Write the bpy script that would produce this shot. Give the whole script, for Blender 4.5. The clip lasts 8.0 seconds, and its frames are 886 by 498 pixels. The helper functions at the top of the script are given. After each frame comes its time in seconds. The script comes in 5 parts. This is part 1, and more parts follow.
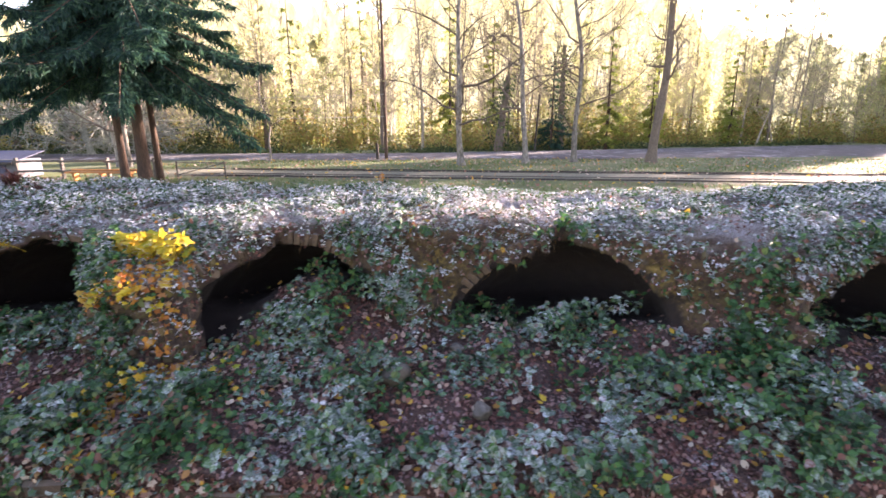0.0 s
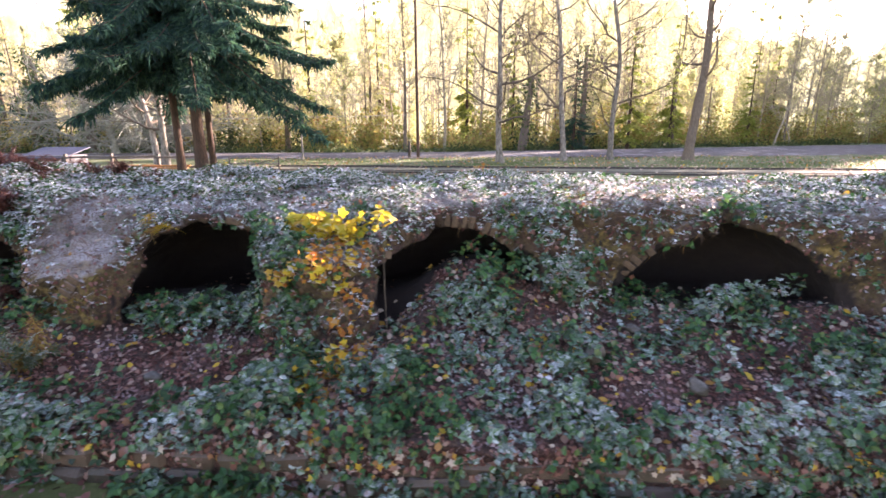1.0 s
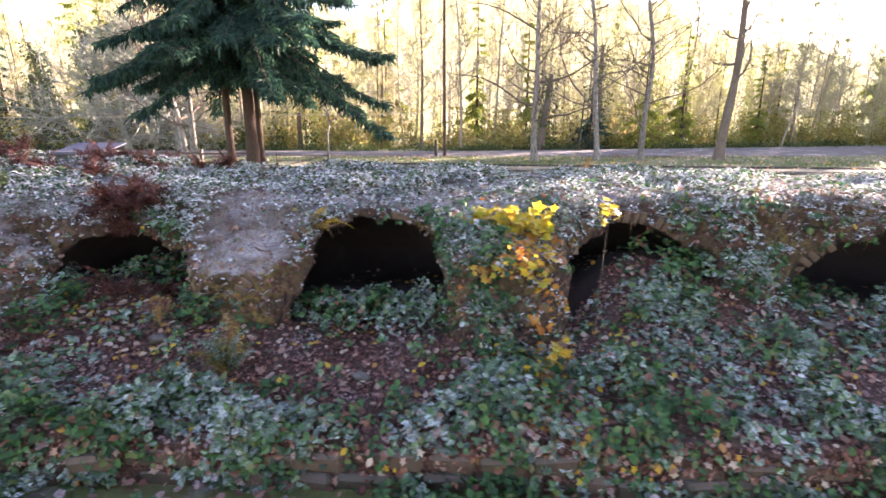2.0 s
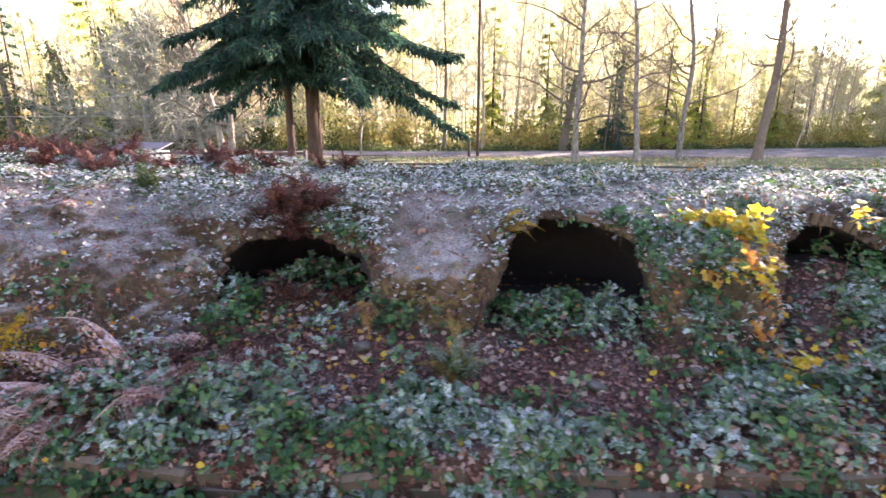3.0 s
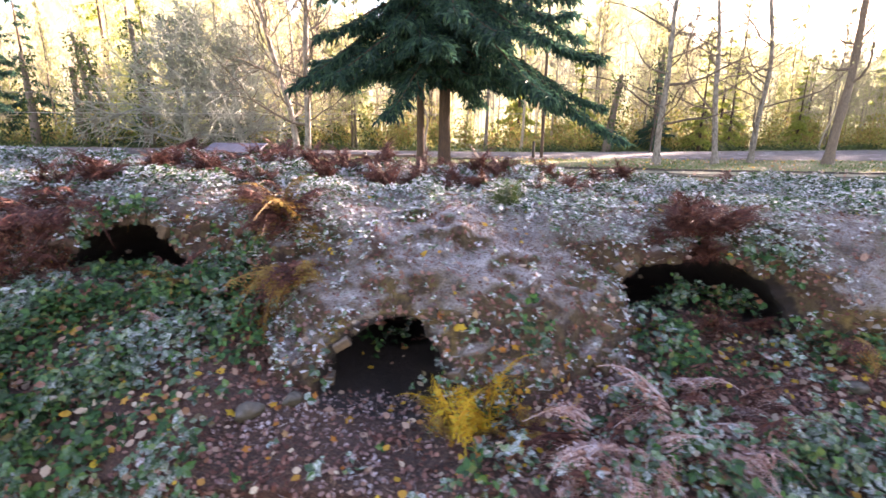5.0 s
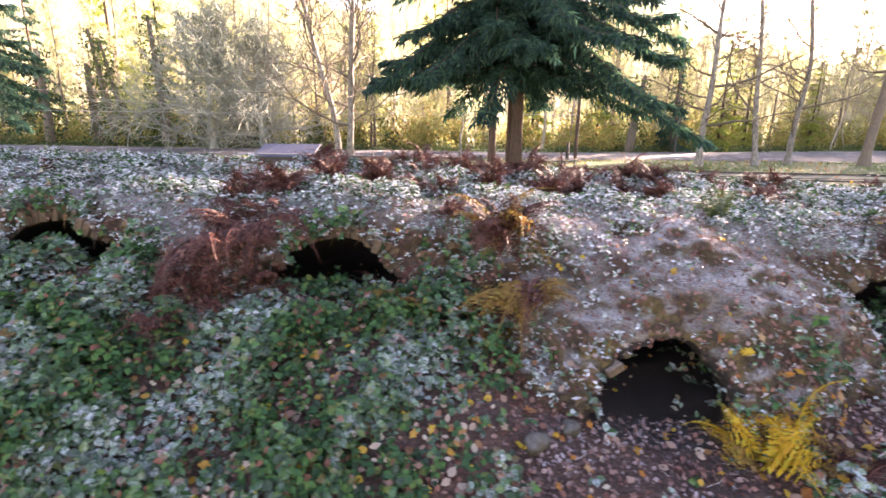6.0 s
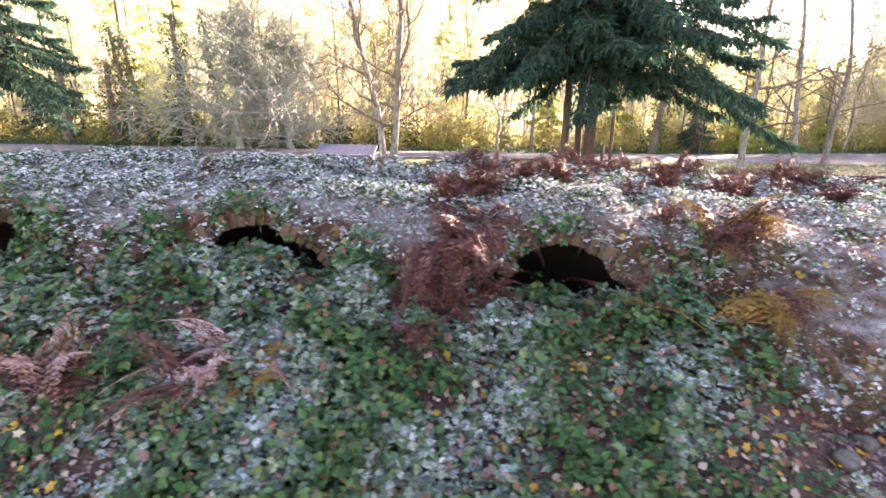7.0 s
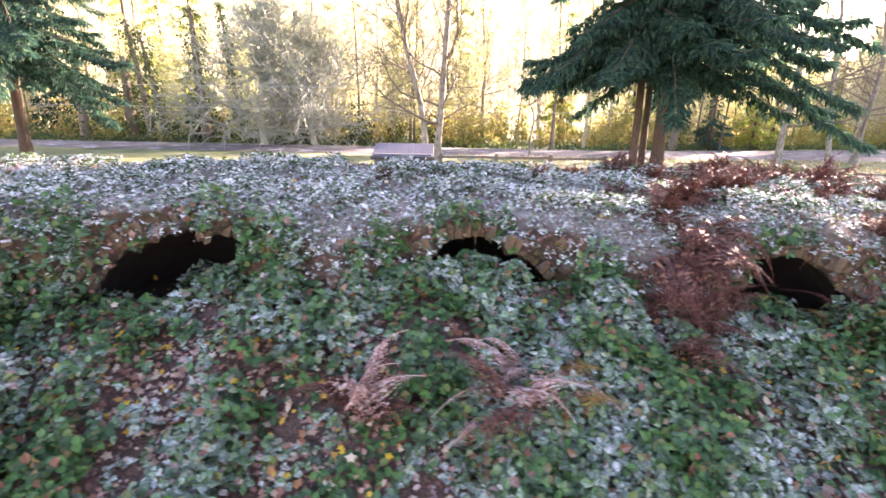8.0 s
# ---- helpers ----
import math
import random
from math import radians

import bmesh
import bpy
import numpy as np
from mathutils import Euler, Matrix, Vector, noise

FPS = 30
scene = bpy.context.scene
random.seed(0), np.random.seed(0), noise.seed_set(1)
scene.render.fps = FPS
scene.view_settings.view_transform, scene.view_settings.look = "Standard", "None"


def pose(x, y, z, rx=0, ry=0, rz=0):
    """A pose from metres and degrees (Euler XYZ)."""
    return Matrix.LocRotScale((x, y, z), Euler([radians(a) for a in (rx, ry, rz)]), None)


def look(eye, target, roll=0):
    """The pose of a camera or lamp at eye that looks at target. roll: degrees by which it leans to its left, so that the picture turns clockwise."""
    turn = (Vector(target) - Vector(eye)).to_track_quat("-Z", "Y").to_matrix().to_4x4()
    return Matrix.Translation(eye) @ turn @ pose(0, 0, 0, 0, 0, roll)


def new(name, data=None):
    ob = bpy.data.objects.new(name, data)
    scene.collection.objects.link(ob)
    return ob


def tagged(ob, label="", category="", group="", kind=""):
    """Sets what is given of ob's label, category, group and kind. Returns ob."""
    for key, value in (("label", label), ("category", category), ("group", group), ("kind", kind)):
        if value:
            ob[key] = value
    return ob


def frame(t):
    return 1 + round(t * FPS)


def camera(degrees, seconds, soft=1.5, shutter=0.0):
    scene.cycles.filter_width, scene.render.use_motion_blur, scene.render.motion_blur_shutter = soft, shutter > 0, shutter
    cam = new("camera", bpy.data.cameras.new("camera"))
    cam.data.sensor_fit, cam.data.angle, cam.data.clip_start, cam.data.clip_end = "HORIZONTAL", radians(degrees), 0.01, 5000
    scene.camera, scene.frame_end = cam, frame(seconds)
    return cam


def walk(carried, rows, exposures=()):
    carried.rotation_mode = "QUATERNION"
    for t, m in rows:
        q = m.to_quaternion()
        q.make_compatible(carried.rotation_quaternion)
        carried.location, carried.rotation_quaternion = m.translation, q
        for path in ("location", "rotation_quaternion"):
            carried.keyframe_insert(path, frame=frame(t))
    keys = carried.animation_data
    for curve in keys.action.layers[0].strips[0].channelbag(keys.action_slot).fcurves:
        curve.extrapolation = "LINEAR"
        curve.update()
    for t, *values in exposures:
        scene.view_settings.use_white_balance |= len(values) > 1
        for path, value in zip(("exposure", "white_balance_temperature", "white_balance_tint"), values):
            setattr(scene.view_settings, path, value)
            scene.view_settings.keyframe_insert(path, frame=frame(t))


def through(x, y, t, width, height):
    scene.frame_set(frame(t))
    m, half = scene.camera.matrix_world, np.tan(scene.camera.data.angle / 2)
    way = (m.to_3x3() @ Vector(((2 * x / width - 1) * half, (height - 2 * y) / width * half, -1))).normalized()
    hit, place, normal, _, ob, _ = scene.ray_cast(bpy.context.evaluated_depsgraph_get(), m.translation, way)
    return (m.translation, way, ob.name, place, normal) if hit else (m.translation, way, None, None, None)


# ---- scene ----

from collections import defaultdict

cam = camera(86.0, 8.0, soft=1.6, shutter=0.25)
PATH = [  # seconds, eye, target, roll
    (0, (7.745, -3.60, 2.540), (7.553, -1.669, 2.055), -0.5),
    (0.5, (6.540, -3.767, 2.343), (6.341, -1.834, 1.866), -0.55),
    (1, (5.180, -3.895, 2.242), (4.993, -1.961, 1.767), -0.5),
    (1.5, (3.735, -3.943, 2.170), (3.575, -2.007, 1.694), -0.3),
    (3, (-0.590, -3.897, 2.130), (-0.713, -1.958, 1.657), 0.0),
    (3.5, (-2.145, -3.742, 2.174), (-2.249, -1.803, 1.697), 0.1),
    (4, (-3.708, -3.620, 2.209), (-3.793, -1.680, 1.728), 0.3),
    (4.5, (-5.232, -3.545, 2.258), (-5.298, -1.605, 1.777), 0.4),
    (6, (-9.955, -3.120, 2.445), (-9.967, -1.181, 1.956), 0.7),
    (6.5, (-11.500, -2.975, 2.405), (-11.495, -1.035, 1.918), 0.85),
    (7, (-13.010, -2.875, 2.420), (-12.994, -0.935, 1.934), 0.95),
    (7.5, (-14.560, -2.812, 2.484), (-14.525, -0.874, 1.991), 1.05),
    (8, (-16.108, -2.735, 2.590), (-16.053, -0.801, 2.081), 1.1),
]
walk(cam, [(t, look(eye, target, roll)) for t, eye, target, roll in PATH], [(0, 3.35, 7500, 37), (3.5, 3.65, 7500, 37), (6, 3.8, 8200, 38), (8, 4.1, 8000, 39)])

# ---- light: low autumn sun behind the woods, bright hazy sky ----
SUN_ELEV, SUN_AZ = radians(14), radians(46)      # azimuth from +y towards +x
world = bpy.data.worlds.new("world")
scene.world = world
world.use_nodes = True
wt = world.node_tree
sky = wt.nodes.new("ShaderNodeTexSky")
sky.sky_type = 'NISHITA'
sky.sun_disc = False
sky.sun_elevation, sky.sun_rotation = SUN_ELEV, SUN_AZ
sky.air_density, sky.dust_density, sky.ozone_density = 1.0, 0.6, 1.0
wt.links.new(sky.outputs[0], wt.nodes["Background"].inputs[0])
wt.nodes["Background"].inputs[1].default_value = 0.08
lamp = bpy.data.lights.new("sun", 'SUN')
lamp.energy, lamp.angle, lamp.color = 5.0, radians(0.6), (1.0, 0.92, 0.8)
sun = new("sun", lamp)
sun_way = Vector((math.sin(SUN_AZ) * math.cos(SUN_ELEV), math.cos(SUN_AZ) * math.cos(SUN_ELEV), math.sin(SUN_ELEV)))
sun.matrix_world = look(tuple(sun_way * 60), (0, 0, 0))


# ---- materials ----
def material(name, build, rough=0.85):
    m = bpy.data.materials.new(name)
    m.use_nodes = True
    nt = m.node_tree
    b = nt.nodes["Principled BSDF"]
    b.inputs["Roughness"].default_value = rough
    build(nt, b)
    return m


def node(nt, kind, **values):
    n = nt.nodes.new(kind)
    for key, value in values.items():
        n.inputs[key.replace("_", " ")].default_value = value
    return n


def noise_tex(nt, scale, detail=4.0, rough=0.6, src="Object"):
    c = nt.nodes.new("ShaderNodeTexCoord")
    n = node(nt, "ShaderNodeTexNoise", Scale=scale, Detail=detail, Roughness=rough)
    nt.links.new(c.outputs[src], n.inputs["Vector"])
    return n.outputs["Fac"]


def ramp(nt, fac, stops, mode='LINEAR'):
    r = nt.nodes.new("ShaderNodeValToRGB")
    r.color_ramp.interpolation = mode
    e = r.color_ramp.elements
    while len(e) < len(stops):
        e.new(0.5)
    for k, (p, c) in zip(e, stops):
        k.position, k.color = p, (*c, 1)
    nt.links.new(fac, r.inputs[0])
    return r.outputs[0]


def math_node(nt, op, a, b, clamp=False):
    n = nt.nodes.new("ShaderNodeMath")
    n.operation, n.use_clamp = op, clamp
    for k, v in enumerate((a, b)):
        if isinstance(v, (int, float)):
            n.inputs[k].default_value = v
        else:
            nt.links.new(v, n.inputs[k])
    return n.outputs[0]


def mix(nt, fac, a, b):
    n = nt.nodes.new("ShaderNodeMix")
    n.data_type = 'RGBA'
    for sock, v in ((n.inputs[0], fac), (n.inputs[6], a), (n.inputs[7], b)):
        if isinstance(v, (int, float)):
            sock.default_value = v
        elif isinstance(v, tuple):
            sock.default_value = (*v, 1)
        else:
            nt.links.new(v, sock)
    return n.outputs[2]


def bump(nt, b, height, strength, distance):
    n = node(nt, "ShaderNodeBump", Strength=strength, Distance=distance)
    nt.links.new(height, n.inputs["Height"])
    nt.links.new(n.outputs[0], b.inputs["Normal"])


def upness(nt, low, high):
    """0 to 1 as the true normal turns from level to upward."""
    g = nt.nodes.new("ShaderNodeNewGeometry")
    s = nt.nodes.new("ShaderNodeSeparateXYZ")
    nt.links.new(g.outputs["Normal"], s.inputs[0])
    r = node(nt, "ShaderNodeMapRange")
    r.inputs["From Min"].default_value, r.inputs["From Max"].default_value = low, high
    nt.links.new(s.outputs[2], r.inputs["Value"])
    return r.outputs[0]


def island(nt):
    return nt.nodes.new("ShaderNodeNewGeometry").outputs["Random Per Island"]


FROST = (0.77, 0.77, 0.86)


def leafy(name, stops, frost=0.0, patch=0.9, through=0.25, rough=0.6, single=False, rime=0.6, hoar=FROST):
    """Leaves: a colour for each from the stops, hoar frost on what faces up, light coming through."""
    def build(nt, b):
        col = ramp(nt, nt.nodes.new("ShaderNodeObjectInfo").outputs["Random"] if single else island(nt), stops)
        grain = noise_tex(nt, 90, 2)
        col = mix(nt, math_node(nt, 'MULTIPLY', grain, 0.3), col, (0.02, 0.02, 0.012))
        if frost:
            patchy = math_node(nt, 'MULTIPLY_ADD', noise_tex(nt, patch, 3), 6.5)
            patchy.node.inputs[2].default_value = -3.25 + frost
            fine = math_node(nt, 'MULTIPLY_ADD', noise_tex(nt, 38, 4, 0.7), 4.2)
            fine.node.inputs[2].default_value = -1.5
            f = math_node(nt, 'MULTIPLY', math_node(nt, 'MULTIPLY', patchy, fine, True), upness(nt, 0.15, 0.75), True)
            own = ramp(nt, math_node(nt, 'FRACT', math_node(nt, 'MULTIPLY', island(nt), 37.7), 0), [(0.0, (0.05,) * 3), (1.0, (1.0,) * 3)])
            f = math_node(nt, 'MULTIPLY', math_node(nt, 'MULTIPLY', f, own, True), rime)
            col = mix(nt, f, col, hoar)
        nt.links.new(col, b.inputs["Base Color"])
        t = nt.nodes.new("ShaderNodeBsdfTranslucent")
        nt.links.new(col, t.inputs[0])
        m = nt.nodes.new("ShaderNodeMixShader")
        m.inputs[0].default_value = through
        nt.links.new(b.outputs[0], m.inputs[1])
        nt.links.new(t.outputs[0], m.inputs[2])
        nt.links.new(m.outputs[0], nt.nodes["Material Output"].inputs[0])
        b.inputs["Specular IOR Level"].default_value = 0.3
    return material(name, build, rough)


def ground_mat(name, stops, fine_stops, frost, scale=0.8, relief=0.05, rough=0.95):
    def build(nt, b):
        col = ramp(nt, noise_tex(nt, scale, 6), stops)
        col2 = ramp(nt, noise_tex(nt, 14, 5, 0.7), fine_stops)
        col = mix(nt, 0.5, col, col2)
        if frost:
            patchy = math_node(nt, 'MULTIPLY_ADD', noise_tex(nt, 0.9, 3), 2.6)
            patchy.node.inputs[2].default_value = -1.3 + frost
            fine = math_node(nt, 'MULTIPLY_ADD', noise_tex(nt, 28, 6, 0.75), 3.0)
            fine.node.inputs[2].default_value = -0.9
            f = math_node(nt, 'MULTIPLY', math_node(nt, 'MULTIPLY', patchy, fine, True), upness(nt, 0.25, 0.8), True)
            col = mix(nt, f, col, FROST)
        nt.links.new(col, b.inputs["Base Color"])
        bump(nt, b, noise_tex(nt, 22, 8, 0.75), 0.9, relief)
    return material(name, build, rough)


def plain(name, a, c, scale=8.0, rough=0.8, relief=0.004, metal=0.0, stretch=None, frost=0.0):
    def build(nt, b):
        tc = nt.nodes.new("ShaderNodeTexCoord")
        n = node(nt, "ShaderNodeTexNoise", Scale=scale, Detail=6.0, Roughness=0.65)
        if stretch:
            mp = nt.nodes.new("ShaderNodeMapping")
            mp.inputs["Scale"].default_value = stretch
            nt.links.new(tc.outputs["Object"], mp.inputs[0])
            nt.links.new(mp.outputs[0], n.inputs["Vector"])
        else:
            nt.links.new(tc.outputs["Object"], n.inputs["Vector"])
        oi = nt.nodes.new("ShaderNodeObjectInfo")
        col = ramp(nt, n.outputs["Fac"], [(0.3, a), (0.7, c)])
        col = mix(nt, math_node(nt, 'MULTIPLY', oi.outputs["Random"], 0.35), col, tuple(0.45 * k for k in a))
        if frost:
            f = math_node(nt, 'MULTIPLY', upness(nt, 0.3, 0.9), math_node(nt, 'MULTIPLY', noise_tex(nt, 18, 4), 1.5 * frost), True)
            col = mix(nt, f, col, FROST)
        nt.links.new(col, b.inputs["Base Color"])
        b.inputs["Metallic"].default_value = metal
        bump(nt, b, n.outputs["Fac"], 0.8, relief)
    return material(name, build, rough)


def mound_mat():
    """Rubble and moss on the faces, frosted leaf mould on the slopes, soot and painted shade inside the ovens."""
    def build(nt, b):
        def attr(name):
            a = nt.nodes.new("ShaderNodeAttribute")
            a.attribute_name = name
            return a.outputs["Fac"]
        rock = ramp(nt, noise_tex(nt, 1.6, 6), [(0.3, (0.016, 0.011, 0.01)), (0.42, (0.06, 0.038, 0.03)), (0.5, (0.14, 0.1, 0.035)), (0.58, (0.085, 0.05, 0.042)), (0.72, (0.17, 0.09, 0.06))])
        rock2 = ramp(nt, noise_tex(nt, 17, 6, 0.75), [(0.34, (0.012, 0.009, 0.008)), (0.5, (0.06, 0.04, 0.034)), (0.66, (0.17, 0.115, 0.095))])
        gold = ramp(nt, noise_tex(nt, 7, 6, 0.7), [(0.38, (0.018, 0.013, 0.008)), (0.48, (0.1, 0.07, 0.02)), (0.56, (0.26, 0.18, 0.04)), (0.68, (0.5, 0.33, 0.11))])
        mould = ramp(nt, noise_tex(nt, 1.3, 5), [(0.35, (0.022, 0.009, 0.007)), (0.55, (0.075, 0.028, 0.019)), (0.72, (0.17, 0.072, 0.05))])
        mould2 = ramp(nt, noise_tex(nt, 38, 6, 0.75), [(0.36, (0.01, 0.006, 0.005)), (0.5, (0.07, 0.03, 0.02)), (0.66, (0.28, 0.145, 0.1))])
        col = mix(nt, attr("mould"), mix(nt, math_node(nt, 'MULTIPLY', attr("gold_moss"), 0.9), mix(nt, 0.5, rock, rock2), gold), mix(nt, 0.55, mould, mould2))
        # near-black for soot, deepened to paint in the shade of the hollows
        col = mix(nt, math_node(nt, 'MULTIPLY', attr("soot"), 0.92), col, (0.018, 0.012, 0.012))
        patchy = math_node(nt, 'MULTIPLY_ADD', noise_tex(nt, 1.1, 4), 3.0)
        patchy.node.inputs[2].default_value = -0.65
        fine = math_node(nt, 'MULTIPLY_ADD', noise_tex(nt, 34, 7, 0.8), 4.2)
        fine.node.inputs[2].default_value = -1.45
        f = math_node(nt, 'MULTIPLY', math_node(nt, 'MULTIPLY', patchy, fine, True), upness(nt, 0.58, 0.92), True)
        f = math_node(nt, 'MULTIPLY', f, attr("open_air"), True)
        f = math_node(nt, 'MULTIPLY', f, math_node(nt, 'MULTIPLY_ADD', attr("mould"), -0.92), True)
        f.node.inputs[1].links[0].from_node.inputs[2].default_value = 1.0
        nt.links.new(mix(nt, math_node(nt, 'MULTIPLY', f, 0.66), col, FROST), b.inputs["Base Color"])
        bump(nt, b, math_node(nt, 'ADD', noise_tex(nt, 9, 8, 0.75), math_node(nt, 'MULTIPLY', noise_tex(nt, 50, 5, 0.7), 0.4)), 1.0, 0.09)
    return material("ruined_oven_bank", build, 0.95)


def chunk(nt, b):
    col = ramp(nt, island(nt), [(0, (0.03, 0.022, 0.016)), (0.35, (0.1, 0.066, 0.04)), (0.6, (0.16, 0.125, 0.03)), (0.8, (0.15, 0.085, 0.045)), (1, (0.22, 0.15, 0.1))])
    col = mix(nt, math_node(nt, 'MULTIPLY', noise_tex(nt, 30, 5, 0.7), 0.8), col, (0.03, 0.024, 0.014))
    f = math_node(nt, 'MULTIPLY', upness(nt, 0.5, 0.95), math_node(nt, 'MULTIPLY', noise_tex(nt, 25, 4), 1.3), True)
    nt.links.new(mix(nt, f, col, FROST), b.inputs["Base Color"])
    bump(nt, b, noise_tex(nt, 40, 6, 0.7), 0.9, 0.02)


M_CHUNK = material("broken_stone", chunk, 0.95)
M_MOUND = mound_mat()
M_GRASS = ground_mat("frosty_grass", [(0.35, (0.045, 0.08, 0.02)), (0.55, (0.09, 0.12, 0.03)), (0.7, (0.16, 0.12, 0.06))],
                     [(0.3, (0.03, 0.05, 0.014)), (0.6, (0.11, 0.12, 0.04)), (0.8, (0.22, 0.19, 0.1))], -0.25, 0.35, 0.03)
M_ROAD = ground_mat("grey_gravel_road", [(0.35, (0.042, 0.038, 0.042)), (0.6, (0.062, 0.056, 0.062)), (0.8, (0.085, 0.075, 0.078))],
                    [(0.3, (0.036, 0.033, 0.037)), (0.7, (0.085, 0.077, 0.082))], -0.1, 0.25, 0.01)
M_PATH = ground_mat("leafy_gravel_path", [(0.35, (0.09, 0.1, 0.06)), (0.55, (0.14, 0.14, 0.09)), (0.75, (0.18, 0.16, 0.12))],
                    [(0.3, (0.05, 0.055, 0.035)), (0.7, (0.15, 0.145, 0.11))], 0.0, 0.5, 0.02)
M_BRICK = plain("sooty_old_brick", (0.055, 0.036, 0.022), (0.16, 0.1, 0.06), 9, 0.92, 0.01, frost=0.12)
M_BLOCK = plain("brown_sandstone", (0.028, 0.028, 0.012), (0.11, 0.065, 0.045), 3.5, 0.95, 0.03, frost=0.08)
M_STONE = plain("grey_mossy_stone", (0.03, 0.027, 0.013), (0.1, 0.075, 0.05), 9, 0.95, 0.03, frost=0.1)
M_BARK = plain("grey_brown_bark", (0.09, 0.07, 0.055), (0.23, 0.18, 0.14), 6, 0.95, 0.02, stretch=(4, 4, 0.7))
M_FIRBARK = plain("red_brown_fir_bark", (0.035, 0.024, 0.019), (0.12, 0.07, 0.048), 7, 0.95, 0.03, stretch=(4, 4, 0.6))
M_PALE = plain("pale_alder_bark", (0.06, 0.052, 0.045), (0.36, 0.33, 0.29), 3, 0.9, 0.015, stretch=(2.5, 2.5, 1.1))
# woodland twigs lightened: the haze is put into their base colour
M_TWIG = plain("haze_paled_twigs", (0.3, 0.25, 0.18), (0.52, 0.45, 0.33), 3, 0.9, 0.002)
M_WOOD = plain("weathered_fence_wood", (0.07, 0.06, 0.052), (0.16, 0.14, 0.125), 9, 0.9, 0.006, frost=0.4)
M_ORANGE = plain("orange_planks", (0.42, 0.17, 0.05), (0.55, 0.26, 0.09), 8, 0.8, 0.005, stretch=(0.5, 3, 3))
M_DARKWOOD = plain("dark_timber", (0.03, 0.025, 0.022), (0.075, 0.06, 0.05), 9, 0.9, 0.006)
M_WALLGREY = plain("grey_painted_boards", (0.085, 0.09, 0.105), (0.13, 0.135, 0.15), 5, 0.8, 0.003)
M_ROOF = plain("blue_grey_roof", (0.035, 0.042, 0.08), (0.06, 0.07, 0.12), 3, 0.7, 0.004)
M_WIRE = plain("pale_wire", (0.4, 0.4, 0.4), (0.55, 0.55, 0.55), 3, 0.5, 0.0)

IVY = [(0.0, (0.014, 0.04, 0.02)), (0.45, (0.022, 0.1, 0.036)), (0.78, (0.055, 0.165, 0.042)), (0.9, (0.13, 0.17, 0.05)), (0.95, (0.16, 0.06, 0.045)), (1.0, (0.24, 0.1, 0.06))]
M_BRAMBLE = leafy("bramble_leaves", IVY, 0.4, 1.0, rime=0.8, hoar=(0.63, 0.68, 0.74))
M_FROSTED = leafy("frosted_bramble_leaves", IVY, 2.4, 0.85, rime=1.0)
M_FALLEN = leafy("fallen_leaves", [(0, (0.58, 0.4, 0.04)), (0.17, (0.52, 0.27, 0.05)), (0.3, (0.26, 0.11, 0.08)), (0.55, (0.4, 0.25, 0.2)), (0.85, (0.6, 0.5, 0.4)), (1, (0.22, 0.1, 0.08))], 0.0)
M_LITTER = leafy("leaf_litter", [(0, (0.075, 0.026, 0.02)), (0.4, (0.17, 0.062, 0.05)), (0.7, (0.25, 0.105, 0.085)), (1, (0.36, 0.2, 0.17))], 0.2, 1.0, rime=0.5)
M_MAPLE = leafy("yellow_maple_leaves", [(0, (0.5, 0.34, 0.02)), (0.45, (0.52, 0.42, 0.03)), (0.75, (0.48, 0.27, 0.02)), (1, (0.32, 0.4, 0.04))], 0.1, through=0.4, single=True)
M_RUST = leafy("rusty_bracken", [(0, (0.035, 0.01, 0.01)), (0.45, (0.08, 0.023, 0.02)), (0.8, (0.15, 0.048, 0.036)), (1, (0.27, 0.14, 0.1))], 0.0, through=0.12)
M_OCHRE = leafy("ochre_bracken", [(0, (0.17, 0.08, 0.03)), (0.5, (0.27, 0.15, 0.04)), (1, (0.33, 0.25, 0.06))], 0.0)
M_YFERN = leafy("yellow_fern", [(0, (0.5, 0.24, 0.015)), (0.6, (0.56, 0.36, 0.025)), (1, (0.4, 0.36, 0.04))], 0.0)
M_GFERN = leafy("green_sword_fern", [(0, (0.03, 0.06, 0.02)), (0.6, (0.05, 0.1, 0.03)), (1, (0.12, 0.14, 0.05))], 0.3)
M_STRAW = leafy("dead_pale_stalks", [(0, (0.09, 0.04, 0.028)), (0.5, (0.19, 0.1, 0.07)), (0.8, (0.34, 0.23, 0.17)), (1, (0.2, 0.085, 0.05))], 1.0, 1.1)
M_PALEFERN = leafy("frosted_dead_fronds", [(0, (0.2, 0.07, 0.055)), (0.5, (0.37, 0.18, 0.145)), (1, (0.56, 0.4, 0.36))], 0.6, 2.0)
M_LICHEN = plain("lichen_grey_bark", (0.2, 0.21, 0.18), (0.42, 0.44, 0.38), 5, 0.95, 0.01)
M_LICHEN_TUFT = leafy("lichen_tufts", [(0, (0.2, 0.26, 0.18)), (0.6, (0.34, 0.4, 0.3)), (1, (0.18, 0.26, 0.12))], 0.0, through=0.45)
M_ORANGE_LEAF = leafy("orange_maple_leaves", [(0, (0.45, 0.2, 0.03)), (0.5, (0.42, 0.13, 0.025)), (1, (0.5, 0.33, 0.04))], 0.1, through=0.35, single=True)
M_DRIFT = leafy("drifted_maple_leaves", [(0, (0.5, 0.33, 0.03)), (0.35, (0.5, 0.2, 0.03)), (0.7, (0.36, 0.12, 0.03)), (1, (0.42, 0.27, 0.14))], 0.0)
